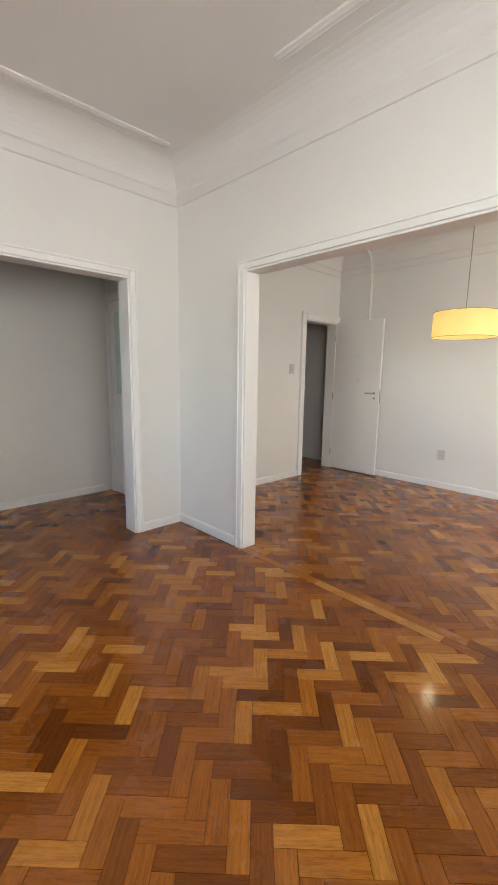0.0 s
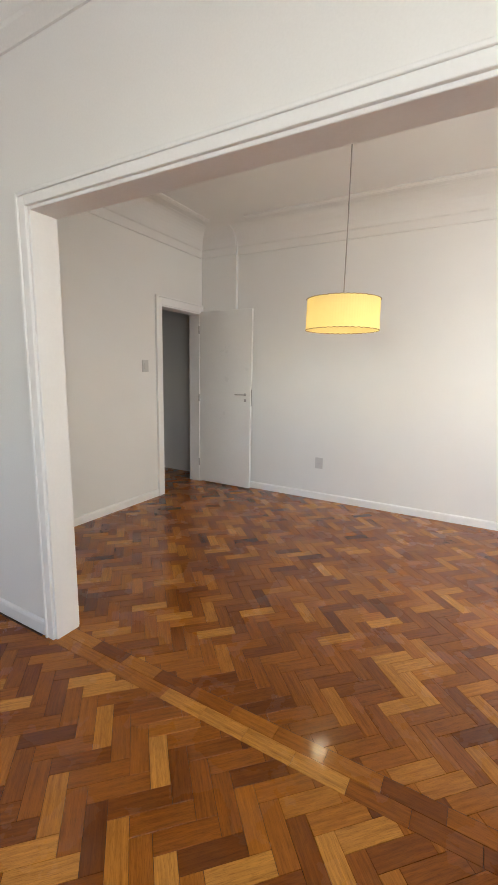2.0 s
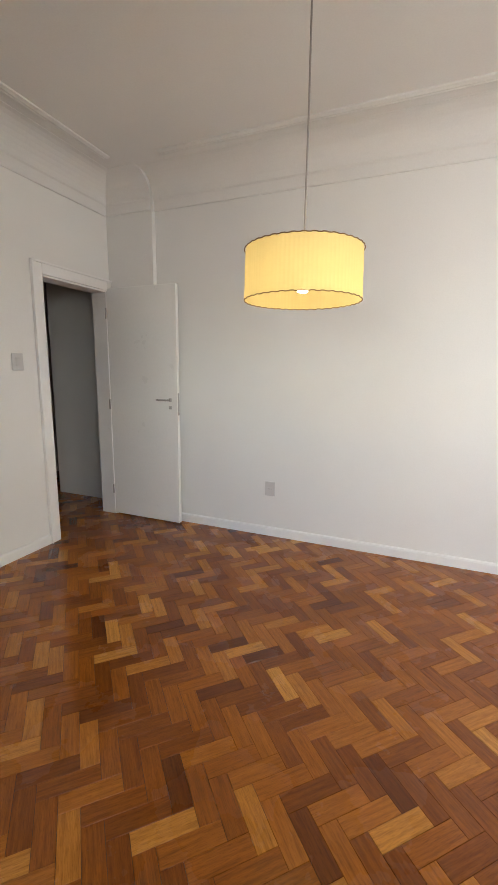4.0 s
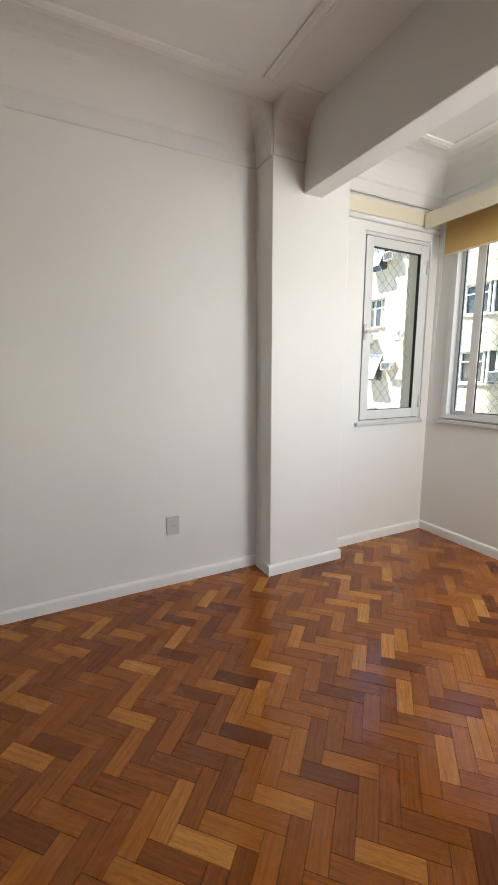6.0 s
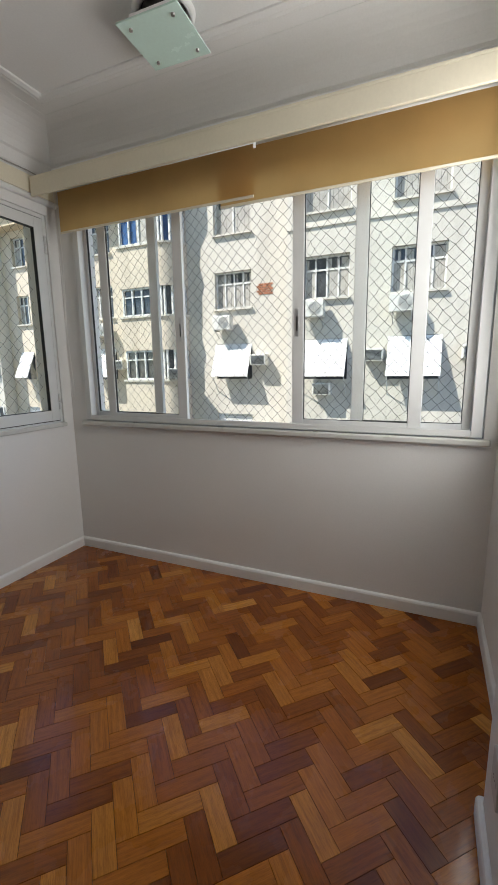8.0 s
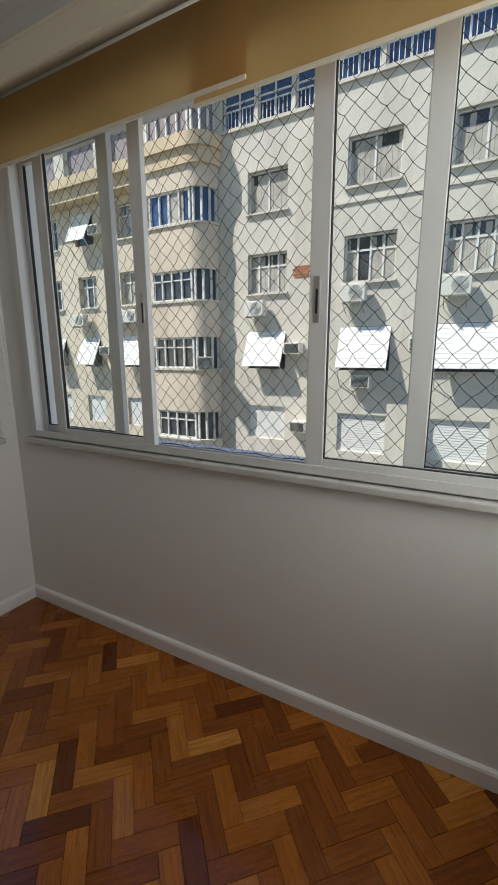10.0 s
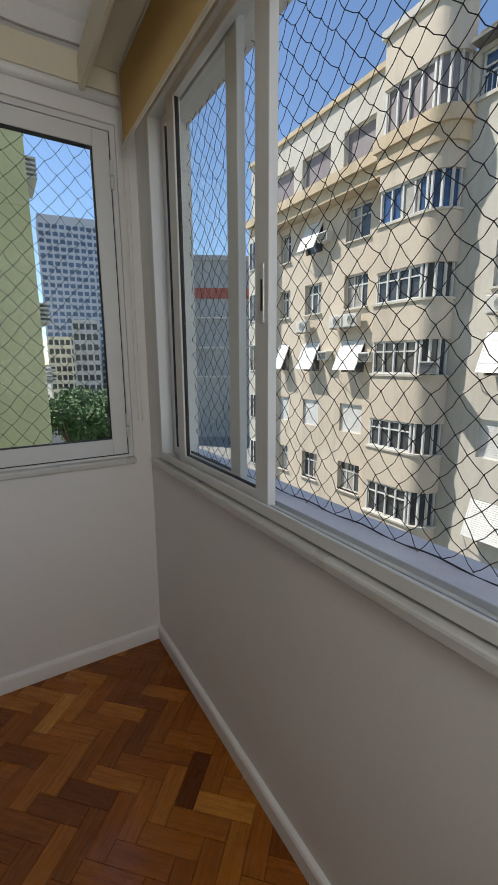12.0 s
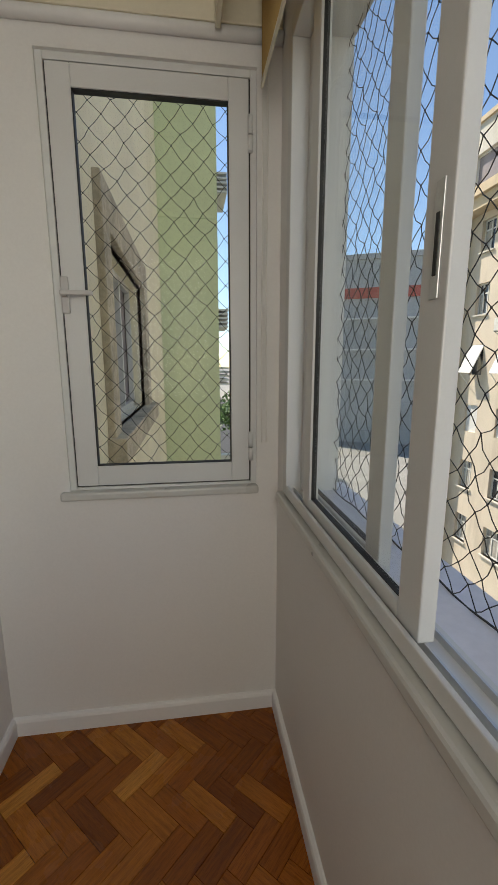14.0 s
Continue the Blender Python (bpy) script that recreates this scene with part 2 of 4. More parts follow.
def boxes(name, items, mats, parent=None, bevel=0.0):
    """One mesh of several boxes (x0, x1, y0, y1, z0, z1[, material])."""
    bm = bmesh.new()
    for it in items:
        add_box(bm, *it[:6], bevel=bevel, mat=it[6] if len(it) > 6 else 0)
    return finish(name, bm, mats, parent)


def add_tube(bm, pts, r, sides=6, mat=0, caps=True):
    """A tube along a line of points."""
    pts = [Vector(p) for p in pts]
    rings = []
    for i, p in enumerate(pts):
        d = (pts[min(i + 1, len(pts) - 1)] - pts[max(i - 1, 0)]).normalized()
        a = d.orthogonal().normalized()
        if i:
            a = (pa - d * pa.dot(d)).normalized()
        pa = a
        b = d.cross(a)
        rings.append([bm.verts.new(p + (a * math.cos(2 * math.pi * j / sides) + b * math.sin(2 * math.pi * j / sides)) * (r[i] if isinstance(r, (list, tuple)) else r)) for j in range(sides)])
    for r0, r1 in zip(rings, rings[1:]):
        for j in range(sides):
            f = bm.faces.new((r0[j], r0[(j + 1) % sides], r1[(j + 1) % sides], r1[j]))
            f.material_index = mat
            f.smooth = True
    if caps:
        for ring in (rings[0], rings[-1]):
            bm.faces.new(ring).material_index = mat


def add_lathe(bm, cx, cy, profile, seg=32, mat=0, a0=0.0, a1=2 * math.pi):
    """A profile of (radius, z) turned about a vertical axis."""
    full = abs(a1 - a0 - 2 * math.pi) < 1e-6
    n = seg if full else seg + 1
    rings = [[bm.verts.new((cx + r * math.cos(a0 + (a1 - a0) * i / seg), cy + r * math.sin(a0 + (a1 - a0) * i / seg), z)) for r, z in profile] for i in range(n)]
    for i in range(seg):
        p, q = rings[i], rings[(i + 1) % n]
        for j in range(len(profile) - 1):
            f = bm.faces.new((p[j], q[j], q[j + 1], p[j + 1]))
            f.material_index = mat
            f.smooth = True


def add_run(bm, profile, p0, p1, inward, mat=0):
    """A profile of (distance from the wall, height) drawn along a wall from p0 to p1."""
    n = Vector((inward[0], inward[1], 0))
    ends = [[bm.verts.new(Vector((p[0], p[1], 0)) + n * d + Vector((0, 0, z))) for d, z in profile] for p in (p0, p1)]
    k = len(profile)
    for j in range(k):
        bm.faces.new((ends[0][j], ends[0][(j + 1) % k], ends[1][(j + 1) % k], ends[1][j])).material_index = mat
    for e in ends:
        bm.faces.new(e).material_index = mat


def structure(ob, label):
    return tagged(ob, label, ob.name.split("_")[0], kind="structure")


# ---- the flat: walls ----
CEIL = 2.92
X_WEST1, X_WEST2, X_EAST, X_E1 = -2.04, -2.46, 3.21, 2.05
Y_FAR, Y_PART, Y_PART2, Y_BAYN, Y_BAYS, Y_BACK = 5.885, 2.875, 2.99, 5.845, 3.05, -3.0

structure(boxes("wall_far", [(-2.6, 2.0, Y_FAR, 6.1, 0, 3.1), (X_WEST2, -1.99, 5.838, Y_FAR + 0.01, 0, CEIL)], M_WALL), "white painted plaster wall with a shallow pilaster by the door")
structure(boxes("wall_west_dining", [(-2.6, X_WEST2, Y_PART, 5.10, 0, 3.1), (-2.6, X_WEST2, 5.10, 5.80, 2.05, 3.1), (-2.6, X_WEST2, 5.80, 6.1, 0, 3.1)], M_WALL), "white painted plaster wall with a doorway")
structure(boxes("wall_west_living", [(-2.18, X_WEST1, Y_BACK, 0.85, 0, 3.1), (-2.18, X_WEST1, 0.85, 2.43, 2.06, 3.1), (-2.18, X_WEST1, 2.43, Y_PART + 0.05, 0, 3.1)], M_WALL), "white painted plaster wall with a wide opening to the hall")
# the opening at x 2.24 to 3.13 is added, unseen, for the bay fill lamp
structure(boxes("wall_partition", [(-4.45, -1.222, Y_PART, Y_PART2, 0, 3.1), (-1.222, 1.5, Y_PART, Y_PART2, 2.058, 3.1), (1.5, 2.24, Y_PART, Y_BAYS, 0, 3.1), (3.13, 3.4, Y_PART, Y_BAYS, 0, 3.1), (2.24, 3.13, Y_PART, Y_BAYS, 0, 1.08), (2.24, 3.13, Y_PART, Y_BAYS, 2.54, 3.1)], M_WALL), "white painted partition wall with a wide opening between two rooms")
structure(boxes("wall_bay_north", [(2.0, 2.431, Y_BAYN, 6.07, 0, 3.1), (3.125, 3.40, Y_BAYN, 6.07, 0, 3.1), (2.431, 3.125, Y_BAYN, 6.07, 0, 1.0), (2.431, 3.125, Y_BAYN, 6.07, 2.419, 3.1)], M_WALL), "white painted plaster wall of the window bay")
structure(boxes("wall_window", [(X_EAST, 3.40, Y_BAYS - 0.1, 5.9, 0, 1.0), (X_EAST, 3.40, Y_BAYS - 0.1, 3.11, 1.0, 3.1), (X_EAST, 3.40, 5.70, 5.9, 1.0, 3.1), (X_EAST, 3.40, 3.11, 5.70, 2.43, 3.1)], M_WALL), "white painted wall below and beside the wide window")
structure(boxes("wall_east_living", [(X_E1, 2.22, Y_BACK, -0.2, 0, 3.1), (X_E1, 2.22, 2.1, Y_PART, 0, 3.1), (X_E1, 2.22, -0.2, 2.1, 0, 1.0), (X_E1, 2.22, -0.2, 2.1, 2.5, 3.1)], M_WALL), "white painted wall with an unseen window opening put in for light")
# window opening added here, out of view, for the back fill lamp
structure(boxes("wall_back", [(-2.18, -1.1, Y_BACK - 0.15, Y_BACK, 0, 3.1), (1.3, 2.22, Y_BACK - 0.15, Y_BACK, 0, 3.1), (-1.1, 1.3, Y_BACK - 0.15, Y_BACK, 0, 1.0), (-1.1, 1.3, Y_BACK - 0.15, Y_BACK, 2.5, 3.1)], M_WALL), "white painted wall with an unseen window opening put in for light")
structure(boxes("pillar_north", [(1.55, 2.14, 5.68, 6.0, 0, CEIL)], M_WALL, bevel=0.006), "white painted structural pillar beside the bay")
structure(boxes("pillar_south", [(1.55, 2.11, 3.0, 3.15, 0, CEIL)], M_WALL, bevel=0.006), "white painted structural pillar beside the bay")
structure(boxes("beam", [(1.775, 1.915, 3.0, 5.75, 2.485, 2.95)], M_WALL, bevel=0.005), "white painted ceiling beam between room and bay")
structure(boxes("ceiling", [(-4.6, 3.40, Y_BACK - 0.15, 6.07, CEIL, 3.12), (-4.6, -2.45, 6.07, 8.0, CEIL, 3.12)], M_CEIL), "off-white painted plaster ceiling")
# hall and corridor beyond the openings
structure(boxes("wall_hall", [(-3.75, -3.42, -1.0, 2.9, 0, 3.1), (-3.75, -2.18, -1.15, -1.0, 0, 3.1)], M_WALL), "plain painted wall of the hall")
# last segment, like the partition's west end, is added unseen to block sky light
structure(boxes("wall_corridor", [(-4.45, -4.30, 2.99, 8.0, 0, 3.1), (-4.3, -2.6, 7.6, 7.75, 0, 3.1), (-3.5, -2.6, 6.1, 6.25, 0, 3.1), (-2.6, -2.45, 6.1, 7.75, 0, 3.1)], M_WALL), "plain painted wall of the dim corridor")


# ---- cornices, ceiling mouldings, baseboards, casings ----
def cornice_profile(z0=2.655, top=CEIL):
    pts = [(-0.01, z0), (0.009, z0 + 0.002), (0.012, z0 + 0.010), (0.012, z0 + 0.08), (0.022, z0 + 0.092), (0.022, z0 + 0.102)]
    r = top - (z0 + 0.102)
    for i in range(1, 9):
        a = math.pi / 2 * i / 8
        pts.append((0.022 + r * 1.15 * (1 - math.cos(a)), z0 + 0.102 + r * math.sin(a) - (0.002 if i == 8 else 0)))
    return pts + [(0.022 + r * 1.15, top + 0.02), (-0.01, top + 0.02)]


COR = cornice_profile()
bm = bmesh.new()
for p0, p1, n in [((X_WEST1, Y_BACK), (X_WEST1, Y_PART), (1, 0)), ((X_WEST1, Y_PART), (X_E1, Y_PART), (0, -1)), ((X_E1, Y_BACK), (X_E1, Y_PART), (-1, 0)), ((X_WEST1, Y_BACK), (X_E1, Y_BACK), (0, 1)),
                  ((X_WEST2, Y_PART2), (X_WEST2, 5.84), (1, 0)), ((X_WEST2, 5.838), (-1.99, 5.838), (0, -1)), ((-1.99, Y_FAR), (1.55, Y_FAR), (0, -1)), ((X_WEST2, Y_PART2), (1.77, Y_PART2), (0, 1)),
                  ((1.55, 5.68), (1.55, Y_FAR), (-1, 0)), ((1.55, 5.68), (1.775, 5.68), (0, -1)),
                  ((X_EAST, Y_BAYS), (X_EAST, Y_BAYN), (-1, 0)), ((1.915, Y_BAYN), (X_EAST, Y_BAYN), (0, -1)), ((1.915, Y_BAYS), (X_EAST, Y_BAYS), (0, 1))]:
    add_run(bm, COR, p0, p1, n)
structure(finish("cornice", bm, M_CEIL), "off-white plaster cove cornice with a flat band")

STRIP = [(0, CEIL + 0.01), (0, CEIL - 0.010), (0.008, CEIL - 0.014), (0.016, CEIL - 0.008), (0.026, CEIL - 0.016), (0.036, CEIL - 0.016), (0.046, CEIL - 0.008), (0.054, CEIL - 0.014), (0.062, CEIL - 0.010), (0.062, CEIL + 0.01)]
bm = bmesh.new()
for p0, p1, n in [((X_WEST1 + 0.27, Y_BACK + 0.5), (X_WEST1 + 0.27, Y_PART - 0.28), (1, 0)), ((X_WEST1 + 1.4, Y_PART - 0.3), (X_E1 - 0.4, Y_PART - 0.3), (0, -1)),
                  ((X_WEST2 + 0.3, Y_PART2 + 0.5), (X_WEST2 + 0.3, Y_FAR - 0.4), (1, 0)), ((X_WEST2 + 0.75, Y_FAR - 0.3), (1.3, Y_FAR - 0.3), (0, -1)), ((1.45, 3.5), (1.45, 5.5), (-1, 0)),
                  ((X_EAST - 0.30, Y_BAYS + 0.3), (X_EAST - 0.30, Y_BAYN - 0.3), (-1, 0)), ((2.3, Y_BAYN - 0.3), (X_EAST - 0.35, Y_BAYN - 0.3), (0, -1))]:
    add_run(bm, STRIP, p0, p1, n)
structure(finish("ceiling_moulding", bm, M_CEIL), "off-white plaster strip moulding on the ceiling")

BASE = [(-0.005, 0), (0.018, 0), (0.018, 0.060), (0.014, 0.070), (0.006, 0.075), (-0.005, 0.075)]
bm = bmesh.new()
for p0, p1, n in [((X_WEST1, 2.482), (X_WEST1, Y_PART), (1, 0)), ((X_WEST1, Y_BACK), (X_WEST1, 0.77), (1, 0)), ((X_WEST1, Y_PART), (-1.292, Y_PART), (0, -1)), ((1.585, Y_PART), (X_E1, Y_PART), (0, -1)),
                  ((X_WEST2, Y_PART2), (X_WEST2, 5.018), (1, 0)), ((-1.99, Y_FAR), (1.55, Y_FAR), (0, -1)), ((X_WEST2, 5.838), (-1.972, 5.838), (0, -1)), ((-1.99, 5.844), (-1.99, Y_FAR), (1, 0)), ((X_WEST2, Y_PART2), (-1.292, Y_PART2), (0, 1)),
                  ((1.55, 5.686), (1.55, Y_FAR), (-1, 0)), ((1.532, 5.68), (2.158, 5.68), (0, -1)), ((2.14, 5.686), (2.14, Y_BAYN), (1, 0)),
                  ((2.14, Y_BAYN), (X_EAST, Y_BAYN), (0, -1)), ((X_EAST, Y_BAYS), (X_EAST, Y_BAYN), (-1, 0)), ((2.11, Y_BAYS), (X_EAST, Y_BAYS), (0, 1)),
                  ((1.532, 3.15), (2.128, 3.15), (0, 1)), ((2.11, Y_BAYS), (2.11, 3.144), (1, 0)), ((1.55, Y_PART2), (1.55, 3.144), (-1, 0)),
                  ((-3.42, -1.0), (-3.42, 2.8), (1, 0)), ((-4.30, 2.99), (-4.30, 7.6), (1, 0)), ((-4.3, 7.6), (-2.6, 7.6), (0, -1)), ((X_E1, Y_BACK), (X_E1, Y_PART), (-1, 0)), ((X_WEST1, Y_BACK), (X_E1, Y_BACK), (0, 1))]:
    add_run(bm, BASE, p0, p1, n)
structure(finish("baseboard", bm, M_TRIM), "white enamelled wooden baseboard")


def casing(name, label, axis, wall_a, wall_b, lo, hi, top, left=True, w=0.082):
    """Lining and flat casings of an opening through a wall that spans wall_a..wall_b along the other axis."""
    bm = bmesh.new()

    def put(a0, a1, b0, b1, z0, z1, bev=0.004):
        if axis == "x":
            add_box(bm, a0, a1, b0, b1, z0, z1, bev)
        else:
            add_box(bm, b0, b1, a0, a1, z0, z1, bev)
    put(lo - 0.002, lo + 0.022, wall_a - 0.008, wall_b + 0.008, 0, top + 0.002)
    put(hi - 0.022, hi + 0.002, wall_a - 0.008, wall_b + 0.008, 0, top + 0.002)
    put(lo + 0.022, hi - 0.022, wall_a - 0.008, wall_b + 0.008, top - 0.022, top + 0.002)
    for face, out in ((wall_a, -1), (wall_b, 1)):
        f0, f1 = sorted((face + out * 0.0005, face + out * 0.022))
        g0, g1 = sorted((face + out * 0.0005, face + out * 0.030))
        put(lo - w + 0.012, lo + 0.008, f0, f1, 0, top + w - 0.014)
        put(hi - 0.008, hi + w - 0.012, f0, f1, 0, top + w - 0.014)
        put(lo + 0.008, hi - 0.008, f0, f1, top - 0.008, top + w - 0.014)
        put(lo - w, lo - w + 0.014, g0, g1, 0, top + w)
        put(hi + w - 0.014, hi + w, g0, g1, 0, top + w)
        put(lo - w + 0.014, hi + w - 0.014, g0, g1, top + w - 0.016, top + w)
    return structure(finish(name, bm, M_TRIM), label)


casing("trim_opening", "white enamelled casing round the wide opening", "x", Y_PART, Y_PART2, -1.222, 1.5, 2.058, w=0.048)
casing("trim_hall", "white enamelled casing round the hall opening", "y", -2.18, X_WEST1, 0.85, 2.43, 2.06, w=0.05)
casing("trim_door", "white enamelled door casing", "y", -2.6, X_WEST2, 5.10, 5.80, 2.05)

# ---- wide window ----
win = new("window_1")
win.location = (X_EAST, 4.4, 1.02)
structure(win, "white aluminium sliding window with one sash pushed open")


def part(name, items, mats, parent, bevel=0.003):
    o = boxes(name, items, mats, None, bevel)
    o.parent = parent
    o.matrix_parent_inverse = parent.matrix_basis.inverted()
    return o


WY0, WY1, WZ0, WZ1 = 3.12, 5.69, 1.018, 2.43
part("frame", [(3.195, 3.285, WY0, WY0 + 0.05, WZ0, WZ1), (3.195, 3.285, WY1 - 0.045, WY1, WZ0, WZ1), (3.195, 3.285, WY0 + 0.05, WY1 - 0.045, WZ1 - 0.05, WZ1),
               (3.195, 3.205, WY0 + 0.05, WY1 - 0.045, WZ0, WZ0 + 0.035), (3.205, 3.285, WY0 + 0.05, WY1 - 0.045, WZ0 - 0.004, WZ0 + 0.012)], M_ALU, win)
part("track", [(3.222, 3.226, WY0 + 0.05, WY1 - 0.045, WZ0 + 0.012, WZ0 + 0.026), (3.258, 3.262, WY0 + 0.05, WY1 - 0.045, WZ0 + 0.012, WZ0 + 0.026)], M_TRACK, win, 0)


def sash(y0, y1, x, lock):
    z0, z1, d, w, e = WZ0 + 0.024, WZ1 - 0.03, 0.014, 0.066, 0.034
    holder = new("sash")
    holder.parent = win
    holder.matrix_parent_inverse = win.matrix_basis.inverted()
    part("stile", [(x - d, x + d, y0, y0 + w, z0, z1), (x - d, x + d, y1 - w, y1, z0, z1), (x - d, x + d, y0 + w, y1 - w, z0, z0 + e), (x - d, x + d, y0 + w, y1 - w, z1 - 0.05, z1)], M_ALU, holder)
    part("gasket", [(x - 0.007, x + 0.007, y0 + w - 0.0005, y0 + w + 0.003, z0 + e, z1 - 0.05), (x - 0.007, x + 0.007, y1 - w - 0.003, y1 - w + 0.0005, z0 + e, z1 - 0.05), (x - 0.007, x + 0.007, y0 + w, y1 - w, z0 + e - 0.0005, z0 + e + 0.003)], M_RUBBER, holder, 0)
    g = part("pane", [(x - 0.003, x + 0.003, y0 + w + 0.002, y1 - w - 0.002, z0 + e + 0.002, z1 - 0.052)], M_GLASS, holder, 0)
    g.visible_shadow = False
    if lock:
        yy = y0 + 0.028 if lock < 0 else y1 - 0.028
        part("latch", [(x - d - 0.003, x - d, yy - 0.010, yy + 0.010, 1.55, 1.70), (x - d - 0.0045, x - d, yy - 0.004, yy + 0.004, 1.58, 1.66, 1)], [M_TRACK, M_RUBBER], holder, 0.001)


sash(5.045, 5.685, 3.262, 0)
sash(4.83, 5.49, 3.226, -1)
sash(3.405, 4.11, 3.226, 1)
sash(3.145, 3.775, 3.262, 0)

bm = bmesh.new()
add_box(bm, 3.176, 3.225, WY0 - 0.04, WY1 + 0.04, 0.976, 1.010, 0.008)
structure(finish("window_sill", bm, M_MARBLE), "white marble inner window sill with rounded edge")
bm = bmesh.new()
vs = add_box(bm, 3.285, 3.46, 3.0, 5.8, 0.93, 1.012, 0.006)
structure(finish("outer_ledge", bm, M_LEDGE), "pale painted outer window ledge")

# ---- casement window ----
cas = new("window_2")
cas.location = (2.74, Y_BAYN, 1.02)
structure(cas, "white aluminium side-hung casement window, closed")
CX0, CX1, CZ0, CZ1 = 2.430, 3.126, 0.999, 2.420
SX0, SX1, SZ0, SZ1 = 2.452, 3.104, 1.014, 2.396
GX0, GX1, GZ0, GZ1 = 2.532, 3.030, 1.094, 2.322
ya = Y_BAYN + 0.014


def ring(x0, x1, z0, z1, u0, u1, w0, w1, ya, yb):
    """Four boxes between an outer and an inner upright rectangle."""
    return [(x0, u0, ya, yb, z0, z1), (u1, x1, ya, yb, z0, z1), (u0, u1, ya, yb, z0, w0), (u0, u1, ya, yb, w1, z1)]


part("frame", ring(CX0, CX1, CZ0, CZ1, SX0, SX1, SZ0, SZ1, ya, ya + 0.06), M_ALU, cas, 0.002)
part("sash", ring(SX0 + 0.006, SX1 - 0.006, SZ0 + 0.006, SZ1 - 0.006, GX0, GX1, GZ0, GZ1, ya - 0.006, ya + 0.03), M_ALU, cas, 0.003)
part("gap", ring(SX0 - 0.001, SX1 + 0.001, SZ0 - 0.001, SZ1 + 0.001, SX0 + 0.008, SX1 - 0.008, SZ0 + 0.008, SZ1 - 0.008, ya + 0.008, ya + 0.012)
     + ring(GX0 - 0.001, GX1 + 0.001, GZ0 - 0.001, GZ1 + 0.001, GX0 + 0.003, GX1 - 0.003, GZ0 + 0.003, GZ1 - 0.004, ya - 0.001, ya + 0.026), M_RUBBER, cas, 0)
g = part("pane", [(GX0, GX1, ya + 0.010, ya + 0.015, GZ0, GZ1)], M_GLASS, cas, 0)
g.visible_shadow = False
for zc in (1.155, 2.225):
    bm = bmesh.new()
    add_tube(bm, [(SX1 - 0.002, ya - 0.012, zc - 0.055), (SX1 - 0.002, ya - 0.012, zc - 0.006)], 0.009, 10)
    add_tube(bm, [(SX1 - 0.002, ya - 0.012, zc - 0.003), (SX1 - 0.002, ya - 0.012, zc + 0.055)], 0.009, 10)
    o = finish("hinge", bm, M_ALU)
    o.parent, o.matrix_parent_inverse = cas, cas.matrix_basis.inverted()
part("handle", [(CX0 + 0.026, CX0 + 0.052, ya - 0.020, ya - 0.008, 1.635, 1.755), (CX0 + 0.030, CX0 + 0.048, ya - 0.046, ya - 0.020, 1.688, 1.708), (CX0 + 0.030, CX0 + 0.135, ya - 0.056, ya - 0.042, 1.690, 1.706)], M_PLATE, cas, 0.004)
structure(boxes("casement_sill", [(2.40, 3.13, 5.818, 5.885, 0.972, 1.004)], M_MARBLE, bevel=0.008), "white marble sill under the casement")

# ---- valance, blinds ----
structure(boxes("valance", [(2.985, 3.003, Y_BAYS, 5.80, 2.485, 2.585), (2.985, 3.21, Y_BAYS, 5.80, 2.585, 2.600)], M_CREAM, bevel=0.002), "cream painted wooden blind valance over the window")
structure(boxes("valance_side", [(2.14, 3.205, 5.815, 5.846, 2.515, 2.622)], M_CREAM, bevel=0.003), "cream painted board on the bay wall")
bm = bmesh.new()
add_tube(bm, [(2.14, 5.832, 2.498), (3.207, 5.832, 2.498)], 0.020, 10)
structure(finish("trim_bay", bm, M_TRIM, smooth=False), "white half-round strip under the cream board")
bm = bmesh.new()
add_tube(bm, [(3.150 + 0.004 * math.sin(i * 1.7), 3.06 + 2.76 * i / 30, 2.64 + 0.004 * math.sin(i * 2.3)) for i in range(31)], 0.004, 6)
add_tube(bm, [(2.15 + 1.0 * i / 12, 5.815, 2.640 + 0.003 * math.sin(i * 2.1)) for i in range(13)], 0.004, 6)
tagged(finish("cable", bm, M_CORD), "thin grey cable run along the cornice of the bay", "cable")


def roller_blind(y0, y1, x, zb):
    top = new("roller_blind")
    top.location = (x, (y0 + y1) / 2, 2.545)
    bm = bmesh.new()
    add_tube(bm, [(x + 0.018, y0 - 0.008, 2.545), (x + 0.018, y1 + 0.008, 2.545)], 0.019, 16)
    parts = [finish("roller", bm, M_ALU)]
    bm = bmesh.new()
    n = 40
    cols = []
    for i in range(n + 1):
        y = y0 + (y1 - y0) * i / n
        cols.append([bm.verts.new((x + 0.002 * math.sin(i * 0.9) * (2.545 - z) + t, y, z)) for z in (2.55, 2.45, 2.36, zb) for t in (0,)])
    for a, b in zip(cols, cols[1:]):
        for j in range(3):
            bm.faces.new((a[j], b[j], b[j + 1], a[j + 1])).smooth = True
    parts.append(finish("fabric", bm, M_BLIND))
    parts.append(boxes("bottom_bar", [(x - 0.004, x + 0.004, y0, y1, zb - 0.010, zb + 0.004)], M_CREAM, bevel=0.002))
    for o in parts:
        o.parent, o.matrix_parent_inverse = top, top.matrix_basis.inverted()
    return tagged(top, "amber translucent roller blind, mostly rolled up above the window", "blind", "blinds over the window")


roller_blind(4.30, 5.71, 3.118, 2.290)
roller_blind(3.11, 4.51, 3.136, 2.268)
bm = bmesh.new()
for dx in (0.0, 0.016):
    add_tube(bm, [(3.128 + dx, 5.752 + 0.008 * math.sin(i * 0.5 + dx * 80), 2.588 - 1.40 * i / 20) for i in range(21)], 0.0018, 5)
